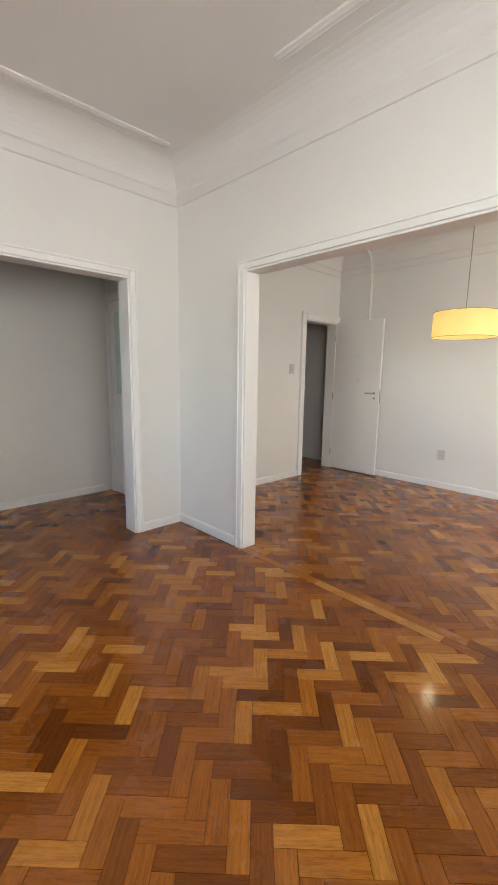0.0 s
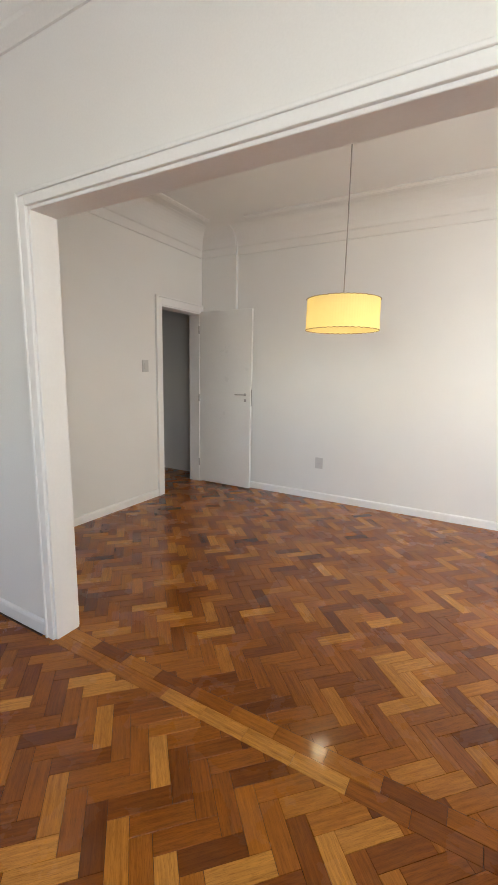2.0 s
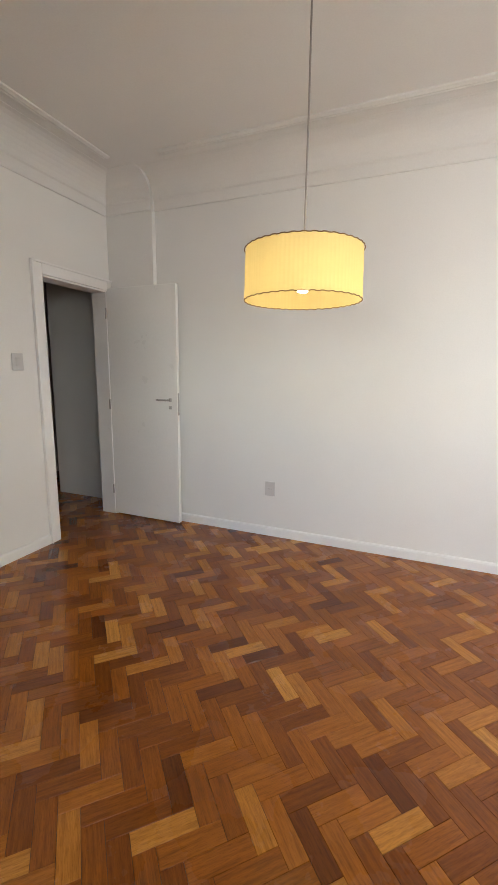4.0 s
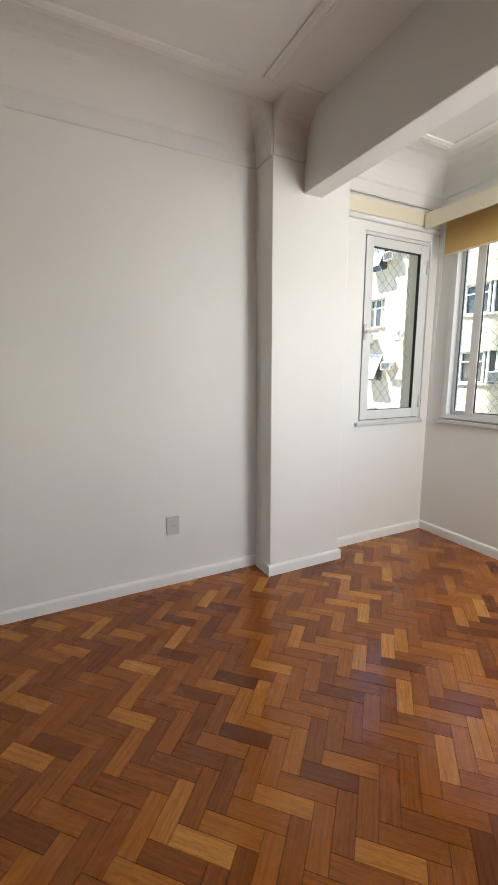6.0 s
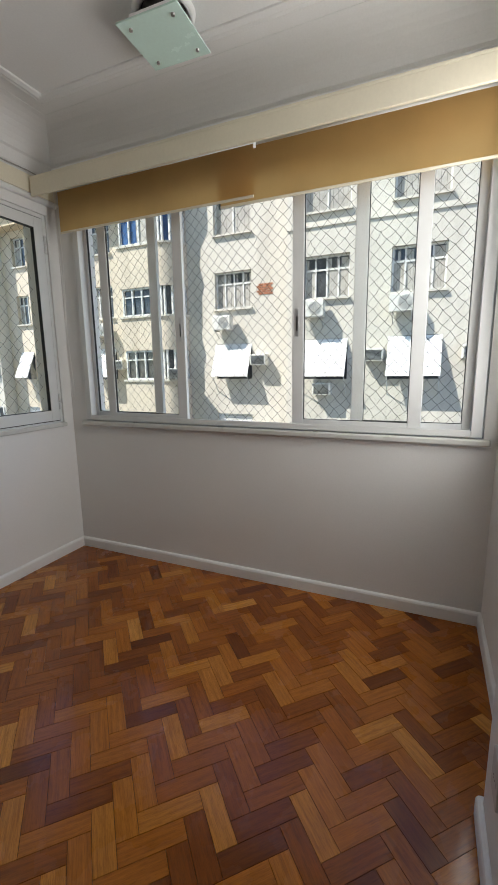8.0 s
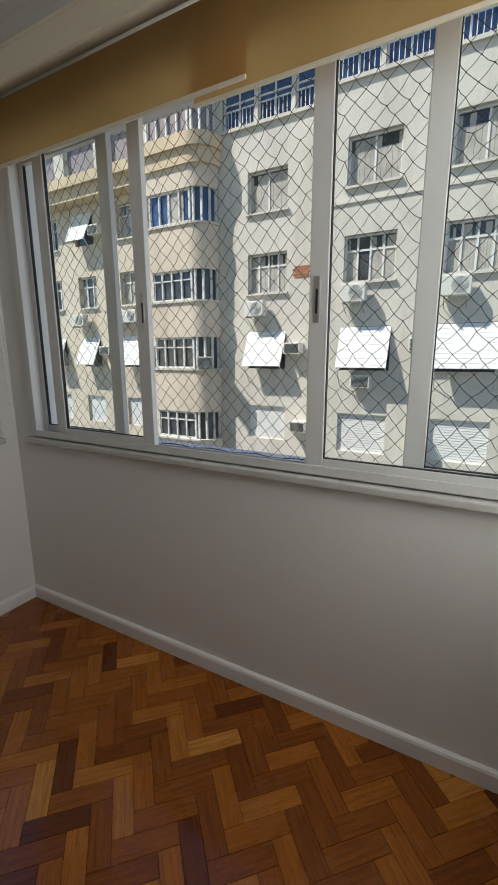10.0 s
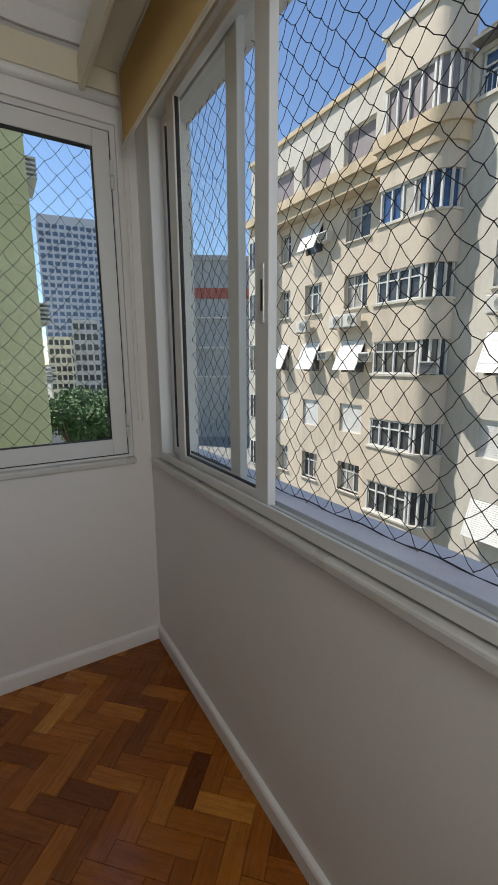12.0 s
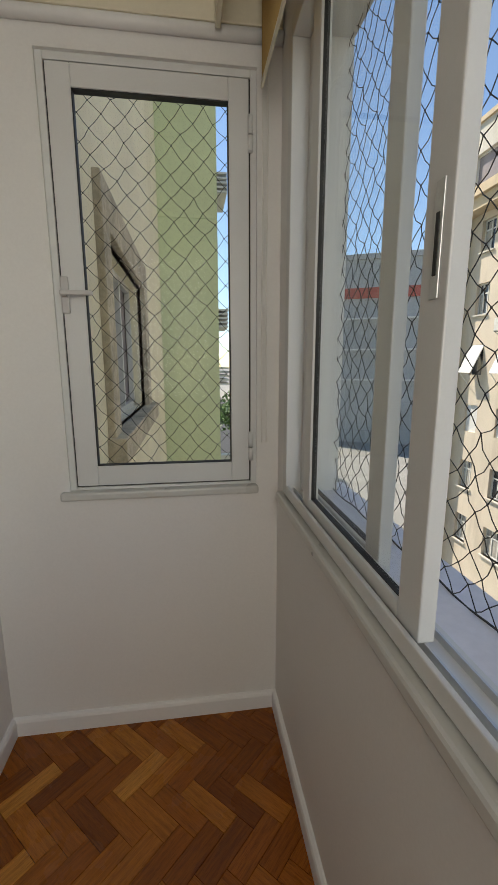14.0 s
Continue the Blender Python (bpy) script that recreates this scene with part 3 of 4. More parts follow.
tagged(finish("blind_cord", bm, M_WHITECORD), "white pull cord of the roller blind beside the window", "cord")


# ---- safety nets ----
def safety_net(u_len, z0, z1, place, step=0.078, seed=3):
    """Diamond net of knotted cord in a plane; place(u, z, bulge) gives the world point."""
    rnd = random.Random(seed)
    bm = bmesh.new()
    nu, nz = int(u_len / (step / 2)), int((z1 - z0) / (step * 0.54))
    pts = {}
    for i in range(nu + 1):
        for j in range(nz + 1):
            if (i + j) % 2 == 0:
                pts[i, j] = Vector(place(u_len * i / nu + rnd.uniform(-0.006, 0.006), z0 + (z1 - z0) * j / nz + rnd.uniform(-0.006, 0.006), rnd.uniform(-0.006, 0.006)))
    for (i, j), p in pts.items():
        for di in (1, -1):
            q = pts.get((i + di, j + 1))
            if q is not None:
                mid = (p + q) / 2 + Vector((rnd.uniform(-0.003, 0.003), rnd.uniform(-0.003, 0.003), -0.004))
                add_tube(bm, [p, mid, q], 0.00125, 3, caps=False)
        d = 0.0028
        k = [bm.verts.new(p + Vector(v)) for v in ((d, 0, 0), (-d, 0, 0), (0, d, 0), (0, -d, 0), (0, 0, d), (0, 0, -d))]
        for a, b, c in ((0, 2, 4), (2, 1, 4), (1, 3, 4), (3, 0, 4), (2, 0, 5), (1, 2, 5), (3, 1, 5), (0, 3, 5)):
            bm.faces.new((k[a], k[b], k[c]))
    for z in (z0, z1):
        add_tube(bm, [place(u_len * i / 60, z + 0.004 * math.sin(i * 1.3), 0) for i in range(61)], 0.0022, 5)
    return tagged(finish("safety_net", bm, M_NET), "dark knotted safety net stretched outside the window", "net", "window nets")


safety_net(2.7, 1.015, 2.52, lambda u, z, b: (3.385 + b, 3.06 + u, z), 0.066)
safety_net(0.72, 1.0, 2.42, lambda u, z, b: (2.39 + u, 6.02 + b, z), seed=5)

# ---- door ----
door = new("door_1")
door.location = (X_WEST2 + 0.01, 5.80, 0)
structure(door, "white painted flush wooden door standing wide open")
DX0, DX1, DY0, DY1 = -2.462, -1.742, 5.783, 5.820
part("leaf", [(DX0, DX1, DY0, DY1, 0.012, 2.06)], M_DOOR, door, 0.003)
lock_parts = [(DX1 - 0.085, DX1 - 0.055, DY0 - 0.006, DY0, 1.095, 1.125), (DX1 - 0.078, DX1 - 0.062, DY0 - 0.045, DY0 - 0.006, 1.102, 1.118), (DX1 - 0.185, DX1 - 0.060, DY0 - 0.052, DY0 - 0.038, 1.103, 1.117), (DX1 - 0.085, DX1 - 0.055, DY0 - 0.007, DY0, 1.030, 1.060)]
part("handle", lock_parts, M_STEEL, door, 0.004)
part("lock_plate", [(DX1 - 0.0005, DX1 + 0.0015, DY0 + 0.008, DY1 - 0.008, 0.98, 1.17)], M_STEEL, door, 0.0005)
for zc in (0.25, 1.05, 1.85):
    bm = bmesh.new()
    add_tube(bm, [(DX0 + 0.004, DY0 - 0.006, zc - 0.045), (DX0 + 0.004, DY0 - 0.006, zc + 0.045)], 0.007, 8)
    o = finish("hinge", bm, M_STEEL)
    o.parent, o.matrix_parent_inverse = door, door.matrix_basis.inverted()



def inner_door(name, m, glazed):
    """Closed flush door in its casing, facing -y in its own frame."""
    d = new(name)
    d.matrix_basis = m
    ps = [boxes("casing", [(-0.46, -0.38, -0.025, 0, 0, 2.06), (0.38, 0.46, -0.025, 0, 0, 2.06), (-0.46, 0.46, -0.025, 0, 2.06, 2.14)], M_TRIM, bevel=0.004),
          boxes("leaf", [(-0.38, 0.38, -0.012, -0.002, 0.01, 2.05)] if not glazed else [(-0.38, -0.28, -0.012, -0.002, 0.01, 2.05), (0.28, 0.38, -0.012, -0.002, 0.01, 2.05), (-0.28, 0.28, -0.012, -0.002, 0.01, 1.1), (-0.28, 0.28, -0.012, -0.002, 1.95, 2.05)], M_DOOR, bevel=0.002),
          boxes("handle", [(0.30, 0.32, -0.05, -0.012, 1.0, 1.02), (0.22, 0.32, -0.056, -0.045, 1.0, 1.02)], M_STEEL, bevel=0.003)]
    if glazed:
        ps.append(boxes("pane", [(-0.28, 0.28, -0.008, -0.004, 1.1, 1.95)], M_FROST))
    for o in ps:
        o.parent = d
    return structure(d, "white painted inner door, closed" + (", with a frosted pane" if glazed else ""))


inner_door("door_2", pose(-2.92, Y_PART, 0), True)
inner_door("door_3", pose(-4.30, 7.05, 0, 0, 0, 90), False)


# ---- outlets and switch ----
def wall_plate(name, label, category, m, rocker):
    bm = bmesh.new()
    add_box(bm, -0.043, 0.043, -0.009, 0.0, -0.060, 0.060, 0.003)
    plate = finish(name, bm, M_PLATE)
    plate.matrix_world = m
    bm = bmesh.new()
    if rocker:
        add_box(bm, -0.018, 0.018, -0.013, -0.009, -0.030, 0.030, 0.002)
    else:
        add_box(bm, -0.024, 0.024, -0.0105, -0.009, -0.011, 0.011, 0.001)
        for dx in (-0.01, 0, 0.01):
            add_tube(bm, [(dx, -0.0108, 0.0), (dx, -0.0095, 0.0)], 0.0024, 8, mat=1)
    face = finish("insert", bm, [M_PLATE, M_DARK])
    face.parent = plate
    return tagged(plate, label, category)


for x, y, z, rz in ((-0.925, Y_FAR, 0.405, 0), (0.93, Y_FAR, 0.405, 0), (1.95, 3.15, 0.33, 180)):
    tagged(wall_plate("wall_outlet", "grey plastic power outlet on the white wall", "outlet", pose(x, y, z, 0, 0, rz), False), group="power outlets")
wall_plate("light_switch", "pale plastic light switch on the wall by the door", "switch", pose(X_WEST2, 4.86, 1.41, 0, 0, 90), True)

# ---- pendant lamp ----
PX, PY, PR, PZ0, PZ1 = -0.335, 4.56, 0.248, 1.664, 1.868
pend = new("pendant_lamp")
pend.location = (PX, PY, CEIL)
bm = bmesh.new()
seg = 180
ring = []
for i in range(seg):
    a = 2 * math.pi * i / seg
    r = PR + (0.0003 if i % 2 else -0.0003)
    ring.append([bm.verts.new((PX + (r + f) * math.cos(a), PY + (r + f) * math.sin(a), z)) for z, f in ((PZ0, 0.002), (PZ0 + 0.06, 0), (PZ1 - 0.06, -0.001), (PZ1, -0.003))])
for i in range(seg):
    p, q = ring[i], ring[(i + 1) % seg]
    for j in range(3):
        bm.faces.new((p[j], q[j], q[j + 1], p[j + 1]))
lamp_parts = [finish("shade", bm, M_SHADE)]
bm = bmesh.new()
for zc in (PZ0, PZ1):
    add_tube(bm, [(PX + (PR + 0.0015) * math.cos(2 * math.pi * i / 240), PY + (PR + 0.0015) * math.sin(2 * math.pi * i / 240), zc + (0.0011 if (i // 3) % 2 else -0.0011)) for i in range(241)], 0.0022, 5, caps=False)
lamp_parts.append(finish("braid_trim", bm, M_BRAID))
bm = bmesh.new()
add_tube(bm, [(PX, PY, CEIL - 0.02), (PX + 0.002, PY, 2.4), (PX, PY, PZ1 - 0.03)], 0.0042, 8)
lamp_parts.append(finish("cord", bm, M_CORD))
bm = bmesh.new()
add_lathe(bm, PX, PY, [(0.0, CEIL - 0.045), (0.02, CEIL - 0.044), (0.045, CEIL - 0.02), (0.05, CEIL - 0.0005)], 24)
lamp_parts.append(finish("canopy", bm, M_TRIM))
bm = bmesh.new()
add_tube(bm, [(PX, PY, PZ1 - 0.04), (PX, PY, PZ0 + 0.084)], 0.016, 12)
for k in range(3):
    a = 2 * math.pi * k / 3 + 0.4
    add_tube(bm, [(PX, PY, PZ1 - 0.03), (PX + PR * math.cos(a), PY + PR * math.sin(a), PZ1 - 0.004)], 0.002, 5)
lamp_parts.append(finish("socket", bm, M_TRIM))
bm = bmesh.new()
add_lathe(bm, PX, PY, [(0.0, PZ0 + 0.034), (0.018, PZ0 + 0.036), (0.027, PZ0 + 0.044), (0.028, PZ0 + 0.054), (0.022, PZ0 + 0.069), (0.014, PZ0 + 0.084)], 20)
lamp_parts.append(finish("bulb", bm, M_BULB))
for o in lamp_parts:
    o.parent, o.matrix_parent_inverse = pend, pend.matrix_basis.inverted()
tagged(pend, "yellow pleated fabric drum pendant lamp, lit, hanging from a cord", "lamp")

# ---- glass ceiling light in the bay ----
fixture = new("ceiling_light")
FX, FY, FZ = 2.69, 4.54, 2.818
fixture.location = (FX, FY, CEIL)
turn = pose(FX, FY, 0, 0, 0, 2)
bm = bmesh.new()
add_box(bm, -0.15, 0.15, -0.15, 0.15, FZ, FZ + 0.008, 0.0015, m=turn)
parts = [finish("glass_plate", bm, M_FROST)]
bm = bmesh.new()
add_box(bm, -0.11, 0.11, -0.11, 0.11, FZ + 0.03, FZ + 0.055, 0.004, m=turn)
parts.append(finish("base_plate", bm, M_TRIM))
# lining coloured near-black for the shade in the hole above the plate
bm = bmesh.new()
add_lathe(bm, FX, FY, [(0.10, FZ + 0.05), (0.10, CEIL - 0.004), (0.0, CEIL - 0.004)], 32)
parts.append(finish("recess", bm, M_DARK))
bm = bmesh.new()
add_lathe(bm, FX, FY, [(0.105, CEIL + 0.004), (0.105, CEIL - 0.012), (0.122, CEIL - 0.018), (0.135, CEIL - 0.012), (0.14, CEIL + 0.004)], 40)
parts.append(finish("rose", bm, M_CEIL))
for sx in (-0.105, 0.105):
    for sy in (-0.105, 0.105):
        bm = bmesh.new()
        v = turn @ Vector((sx, sy, 0))
        add_tube(bm, [(v.x, v.y, FZ - 0.008), (v.x, v.y, FZ + 0.035)], 0.008, 10)
        parts.append(finish("stud", bm, M_STEEL))
for o in parts:
    o.parent, o.matrix_parent_inverse = fixture, fixture.matrix_basis.inverted()
tagged(fixture, "square frosted green glass ceiling light on steel studs, unlit", "lamp")

# ---- street ----
GZ = -9.8
structure(boxes("ground", [(-400, 900, -700, 1200, GZ - 1.0, GZ)], M_PAVE), "grey paved ground of the city")
structure(boxes("road", [(5.6, 13.4, -300, 600, GZ - 0.5, GZ + 0.004)], M_ASPHALT), "dark asphalt street between the buildings")


def holder_of(name, x, y, z):
    o = new(name)
    o.location = (x, y, z)
    return o


def adopt(o, parent):
    o.parent, o.matrix_parent_inverse = parent, parent.matrix_basis.inverted()
    return o


XF, STEP, YSTEP = 16.65, 0.75, 8.37
house = holder_of("apartment_building", XF + 5, 10, GZ)
tagged(house, "sunlit cream apartment block across the street with rounded bays", "building")

ROWS = [(6.62, 8.03), (3.78, 5.21), (0.95, 2.38), (-1.86, -0.52), (-4.75, -3.35), (-7.6, -6.2)]
COLS = [(10.10, 11.72), (6.12, 7.75), (3.10, 4.76), (0.1, 1.75), (-2.9, -1.25)]
SIDE = [(17.05, 18.45), (20.0, 21.25), (22.5, 23.4)]


def wall_with_holes(name, x0, x1, y0, y1, z0, z1, holes, mat, parent):
    """A facade wall in the y-z plane with recessed openings."""
    ys = sorted({y0, y1} | {h[0] for h in holes} | {h[1] for h in holes})
    zs = sorted({z0, z1} | {h[2] for h in holes} | {h[3] for h in holes})
    items = []
    for a, b in zip(ys, ys[1:]):
        run = None
        for c, d in zip(zs, zs[1:]):
            my, mz = (a + b) / 2, (c + d) / 2
            if any(h[0] < my < h[1] and h[2] < mz < h[3] for h in holes):
                if run:
                    items.append((x0, x1, a, b, *run))
                run = None
            else:
                run = (run[0], d) if run else (c, d)
        if run:
            items.append((x0, x1, a, b, *run))
    return adopt(boxes(name, items, mat), parent)


rnd = random.Random(11)


def facade_window(x, y0, y1, z0, z1, bars, parent, transom=True, frame_mat=None, pane_mat=None, sill=True, depth=0.16):
    """Window recessed in a facade that faces -x: glass, curtains, joinery bars and a sill."""
    frame_mat, pane_mat = frame_mat or M_FRAME, pane_mat or M_PANE
    xi = x + depth
    w = adopt(boxes("window", [(xi + 0.05, xi + 0.08, y0, y1, z0, z1)], pane_mat), parent)
    items = [(xi, xi + 0.06, y0, y0 + 0.06, z0, z1), (xi, xi + 0.06, y1 - 0.06, y1, z0, z1), (xi, xi + 0.06, y0 + 0.06, y1 - 0.06, z0, z0 + 0.06), (xi, xi + 0.06, y0 + 0.06, y1 - 0.06, z1 - 0.06, z1)]
    for i in range(1, bars):
        y = y0 + (y1 - y0) * i / bars
        items.append((xi + 0.005, xi + 0.055, y - 0.03, y + 0.03, z0 + 0.06, z1 - 0.06))
    if transom:
        zt = z0 + (z1 - z0) * 0.68
        items.append((xi + 0.01, xi + 0.05, y0 + 0.06, y1 - 0.06, zt - 0.03, zt + 0.03))
    f = adopt(boxes("frame", items, frame_mat), w)
    if pane_mat is M_PANE:
        cur = []
        for i in range(bars):
            if rnd.random() < 0.75:
                a, b = y0 + (y1 - y0) * i / bars, y0 + (y1 - y0) * (i + 1) / bars
                k = 5
                for j in range(k):
                    cur.append((xi + 0.035 + 0.006 * (j % 2), xi + 0.045, a + (b - a) * j / k, a + (b - a) * (j + 0.95) / k, z0 + 0.05, z1 - 0.1 - 0.3 * (rnd.random() < 0.3)))
        if cur:
            adopt(boxes("curtain", cur, M_CURTAIN), w)
    if sill:
        adopt(boxes("sill", [(x - 0.10, x + depth, y0 - 0.06, y1 + 0.06, z0 - 0.07, z0)], M_FACADE), w)
    return w


def roller_shutter(x, y0, y1, z0, z1, parent):
    n = 16
    items = [(x + 0.10, x + 0.13, y0, y1, z0 + (z1 - z0) * i / n, z0 + (z1 - z0) * (i + 0.86) / n) for i in range(n)]
    s = adopt(boxes("shutter", items + [(x + 0.14, x + 0.16, y0, y1, z0, z1)], M_SHUTTER), parent)
    return s


def tilted_shutter(x, y0, y1, z0, z1, parent, out=0.55):
    """Slatted shutter pushed outwards at its foot, hinged at its head, with two stays."""
    bm = bmesh.new()
    ln = math.hypot(out, z1 - z0 - 0.12)
    ang = math.atan2(out, z1 - z0 - 0.12)
    m = Matrix.Translation((x + 0.02, 0, z1 - 0.02)) @ Matrix.Rotation(ang, 4, "Y")
    n = 18
    for i in range(n):
        a, b = -ln * (i + 0.9) / n, -ln * i / n
        add_box(bm, -0.012 - 0.004 * (i % 2), 0.012, y0 + 0.05, y1 - 0.05, a, b, m=m)
    add_box(bm, -0.025, 0.02, y0, y0 + 0.05, -ln, 0, m=m)
    add_box(bm, -0.025, 0.02, y1 - 0.05, y1, -ln, 0, m=m)
    s = adopt(finish("shutter", bm, M_SHUTTER), parent)
    for y in (y0 + 0.03, y1 - 0.03):
        bm = bmesh.new()
        add_tube(bm, [(x - out + 0.06, y, z0 + 0.14), (x + 0.02, y, z0 - 0.55)], 0.016, 5)
        adopt(finish("stay", bm, M_FRAME), s)
    adopt(boxes("window", [(x + 0.16, x + 0.2, y0, y1, z0, z1)], M_PANE), parent)


# main wall, set back, right of the bay
VZ0, VZ1 = 9.60, 10.85
holes = [(c[0], c[1], r[0], r[1]) for c in COLS for r in ROWS] + [(c[0], c[1], r[0], r[1]) for c in SIDE for r in ROWS]
wall_with_holes("wall", XF, XF + 0.35, YSTEP, 13.0, GZ, 11.0, [h for h in holes if 9.1 < h[0] < 13] + [(YSTEP, 12.8, VZ0, VZ1)], M_FACADE, house)
wall_with_holes("wall", XF, XF + 0.35, 13.0, 25.5, GZ, 11.0, [h for h in holes if h[0] > 13], M_BAYWALL, house)
wall_with_holes("wall", XF - STEP, XF + 0.35, -14.0, YSTEP, GZ, 11.0, [h for h in holes if h[1] < YSTEP] + [(-5.0, YSTEP, VZ0, VZ1)], M_FACADE, house)
# near-black fill block, its colour standing for unlit rooms behind the openings
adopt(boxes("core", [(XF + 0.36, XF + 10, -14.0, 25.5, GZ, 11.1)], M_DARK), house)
adopt(boxes("upper_storey", [(XF + 2.2, XF + 10, -14.0, 12.5, 11.1, 14.6)], M_FACADE), house)
adopt(boxes("roof", [(XF - STEP - 0.45, XF + 2.3, -14.0, YSTEP + 0.2, 11.02, 11.12), (XF - 0.45, XF + 2.3, YSTEP + 0.2, 12.9, 11.02, 11.12)] + [(XF - 0.46 - (STEP if i < 68 else 0), XF + 2.3, -14 + i * 0.33, -14 + i * 0.33 + 0.2, 11.12, 11.17) for i in range(81)], M_ROOF), house)
adopt(boxes("string_course", [(XF - STEP - 0.05, XF - STEP, -14.0, YSTEP, 6.14, 6.21), (XF - STEP - 0.1, XF - STEP, -14.0, YSTEP, 9.48, 9.59), (XF - 0.1, XF, YSTEP, 12.8, 9.48, 9.59)], M_FACADE), house)
for ci, (a, b) in enumerate(COLS):
    off = STEP if ci else 0.0
    for ri, (c, d) in enumerate(ROWS):
        if ri == 0:
            facade_window(XF - off, a, b, c, d, 2, house, transom=False)
        elif ri == 1:
            facade_window(XF - off, a, b, c, d, 4, house)
        elif ri == 2:
            tilted_shutter(XF - off, a, b, c, d, house)
        elif ri == 3:
            roller_shutter(XF - off, a, b, c, d, house)
        elif ri == 4:
            tilted_shutter(XF - off, a, b, c, d, house, 0.45)
        else:
            facade_window(XF - off, a, b, c, d, 3, house)
# glazed blue veranda under the roof
for xv, v0, v1, nb in ((XF - STEP, -5.0, YSTEP - 0.1, 9), (XF, YSTEP + 0.1, 12.8, 3)):
    for i in range(nb):
        a = v0 + (v1 - v0) * i / nb
        b = v0 + (v1 - v0) * (i + 1) / nb
        facade_window(xv, a + 0.08, b - 0.05, VZ0, VZ1, 2, house, pane_mat=M_BLUEPANE, sill=False, depth=0.1)
        adopt(boxes("pier", [(xv, xv + 0.3, a - 0.05, a + 0.08, VZ0, VZ1)], M_FACADE), house)
        bm = bmesh.new()
        for j in range(9):
            y = a + 0.12 + (b - a - 0.2) * j / 8
            add_box(bm, xv + 0.04, xv + 0.06, y - 0.012, y + 0.012, VZ0, VZ0 + 0.6)
        add_box(bm, xv + 0.035, xv + 0.065, a + 0.08, b - 0.05, VZ0 + 0.58, VZ0 + 0.63)
        adopt(finish("railing", bm, M_FRAME), house)
for ci, (a, b) in enumerate(SIDE):
    for ri, (c, d) in enumerate(ROWS):
        if ri == 2 or (ri == 0 and ci == 1):
            tilted_shutter(XF, a, b, c, d, house, 0.6)
        elif ri == 3:
            roller_shutter(XF, a, b, c, d, house)
        else:
            facade_window(XF, a, b, c, d, 2 if ri == 0 else 3, house)

# rounded bay: straight front and a quarter-round end
BX, BY0, BY1, BR = 15.75, 13.15, 15.85, 0.8


def bay_outline(g=0.0, n=14):
    """Plan of the bay from its rounded end to its square end, grown by g."""
    pts = [(XF + 0.02, BY0 - 0.15 - g)]
    for i in range(n + 1):
        a = math.pi / 2 * i / n
        pts.append((BX + BR - (BR + g) * math.sin(a), BY0 + 0.65 - (BR + g) * math.cos(a)))
    pts += [(BX - g, BY1 + g), (XF + 0.02, BY1 + g)]
    return pts


def bay_band(name, z0, z1, mat, g=0.0):
    bm = bmesh.new()
    pts = bay_outline(g)
    lo, hi = [bm.verts.new((x, y, z0)) for x, y in pts], [bm.verts.new((x, y, z1)) for x, y in pts]
    for i in range(len(pts) - 1):
        f = bm.faces.new((lo[i], lo[i + 1], hi[i + 1], hi[i]))
    bm.faces.new(lo)
    bm.faces.new(hi)
    return adopt(finish(name, bm, mat), house)


BAYROWS = [(9.52, 11.0), (6.48, 7.68), (3.63, 4.78), (0.95, 2.2), (-2.0, -0.85), (-4.85, -3.5), (-7.6, -6.3)]
edges = [GZ] + [v for r in reversed(BAYROWS) for v in r] + [12.6]
for i in range(0, len(edges), 2):
    top_band = i == len(edges) - 2
    bay_band("bay_wall", edges[i], edges[i + 1], M_BAYWALL, 0.0)
    if not top_band:
        bay_band("bay_sill", edges[i + 1] - 0.08, edges[i + 1] + 0.001, M_FACADE, 0.06)
bay_band("bay_cornice", 8.98, 9.44, M_BAND, 0.22)
bay_band("bay_cornice", 8.45, 8.99, M_BAND, 0.10)
bay_band("parapet", 12.6, 12.85, M_FACADE, 0.12)
for ri, (c, d) in enumerate(BAYROWS):
    pane = M_MESHPANE if ri == 0 else M_BLUEPANE if ri == 1 else M_PANE
    bay_band("window", c, d, pane, -0.14)
    bm = bmesh.new()
    pts = bay_outline(-0.09)
    posts = [1, 5, 9, 13, 15]
    for k in posts:
        x, y = pts[k]
        add_box(bm, x - 0.04, x + 0.04, y - 0.04, y + 0.04, c, d)
    for j in range(1, 5):
        y = pts[15][1] + (pts[16][1] - pts[15][1]) * j / 4
        add_box(bm, BX + 0.05, BX + 0.13, y - 0.035, y + 0.035, c, d)
    add_box(bm, BX + 0.06, BX + 0.12, pts[15][1], pts[16][1], d - 0.08, d)
    add_box(bm, BX + 0.06, BX + 0.12, pts[15][1], pts[16][1], c, c + 0.07)
    if ri not in (0, 1):
        add_box(bm, BX + 0.06, BX + 0.12, pts[15][1], pts[16][1], c + (d - c) * 0.66, c + (d - c) * 0.66 + 0.05)
    adopt(finish("window_frame", bm, M_FRAME), house)
    if ri == 1:
        adopt(boxes("curtain", [(BX + 0.10, BX + 0.13, 14.1, 14.9, c, d)], M_CURTAIN), house)
# projecting top floor beyond the bay
TX = 16.1
th = [(16.5, 18.2, 9.45, 10.75), (19.0, 20.95, 9.45, 10.75), (21.6, 23.6, 9.45, 10.75)]
wall_with_holes("top_wall", TX, XF, BY1 + 0.05, 25.5, 9.0, 12.0, th, M_FACADE, house)
adopt(boxes("top_cornice", [(TX - 0.35, XF, BY1 + 0.05, 25.6, 8.85, 9.25), (TX - 0.15, XF, BY1 + 0.05, 25.5, 8.35, 8.85), (TX - 0.12, XF + 0.2, BY1 + 0.05, 25.6, 12.0, 12.2)], M_BAND), house)
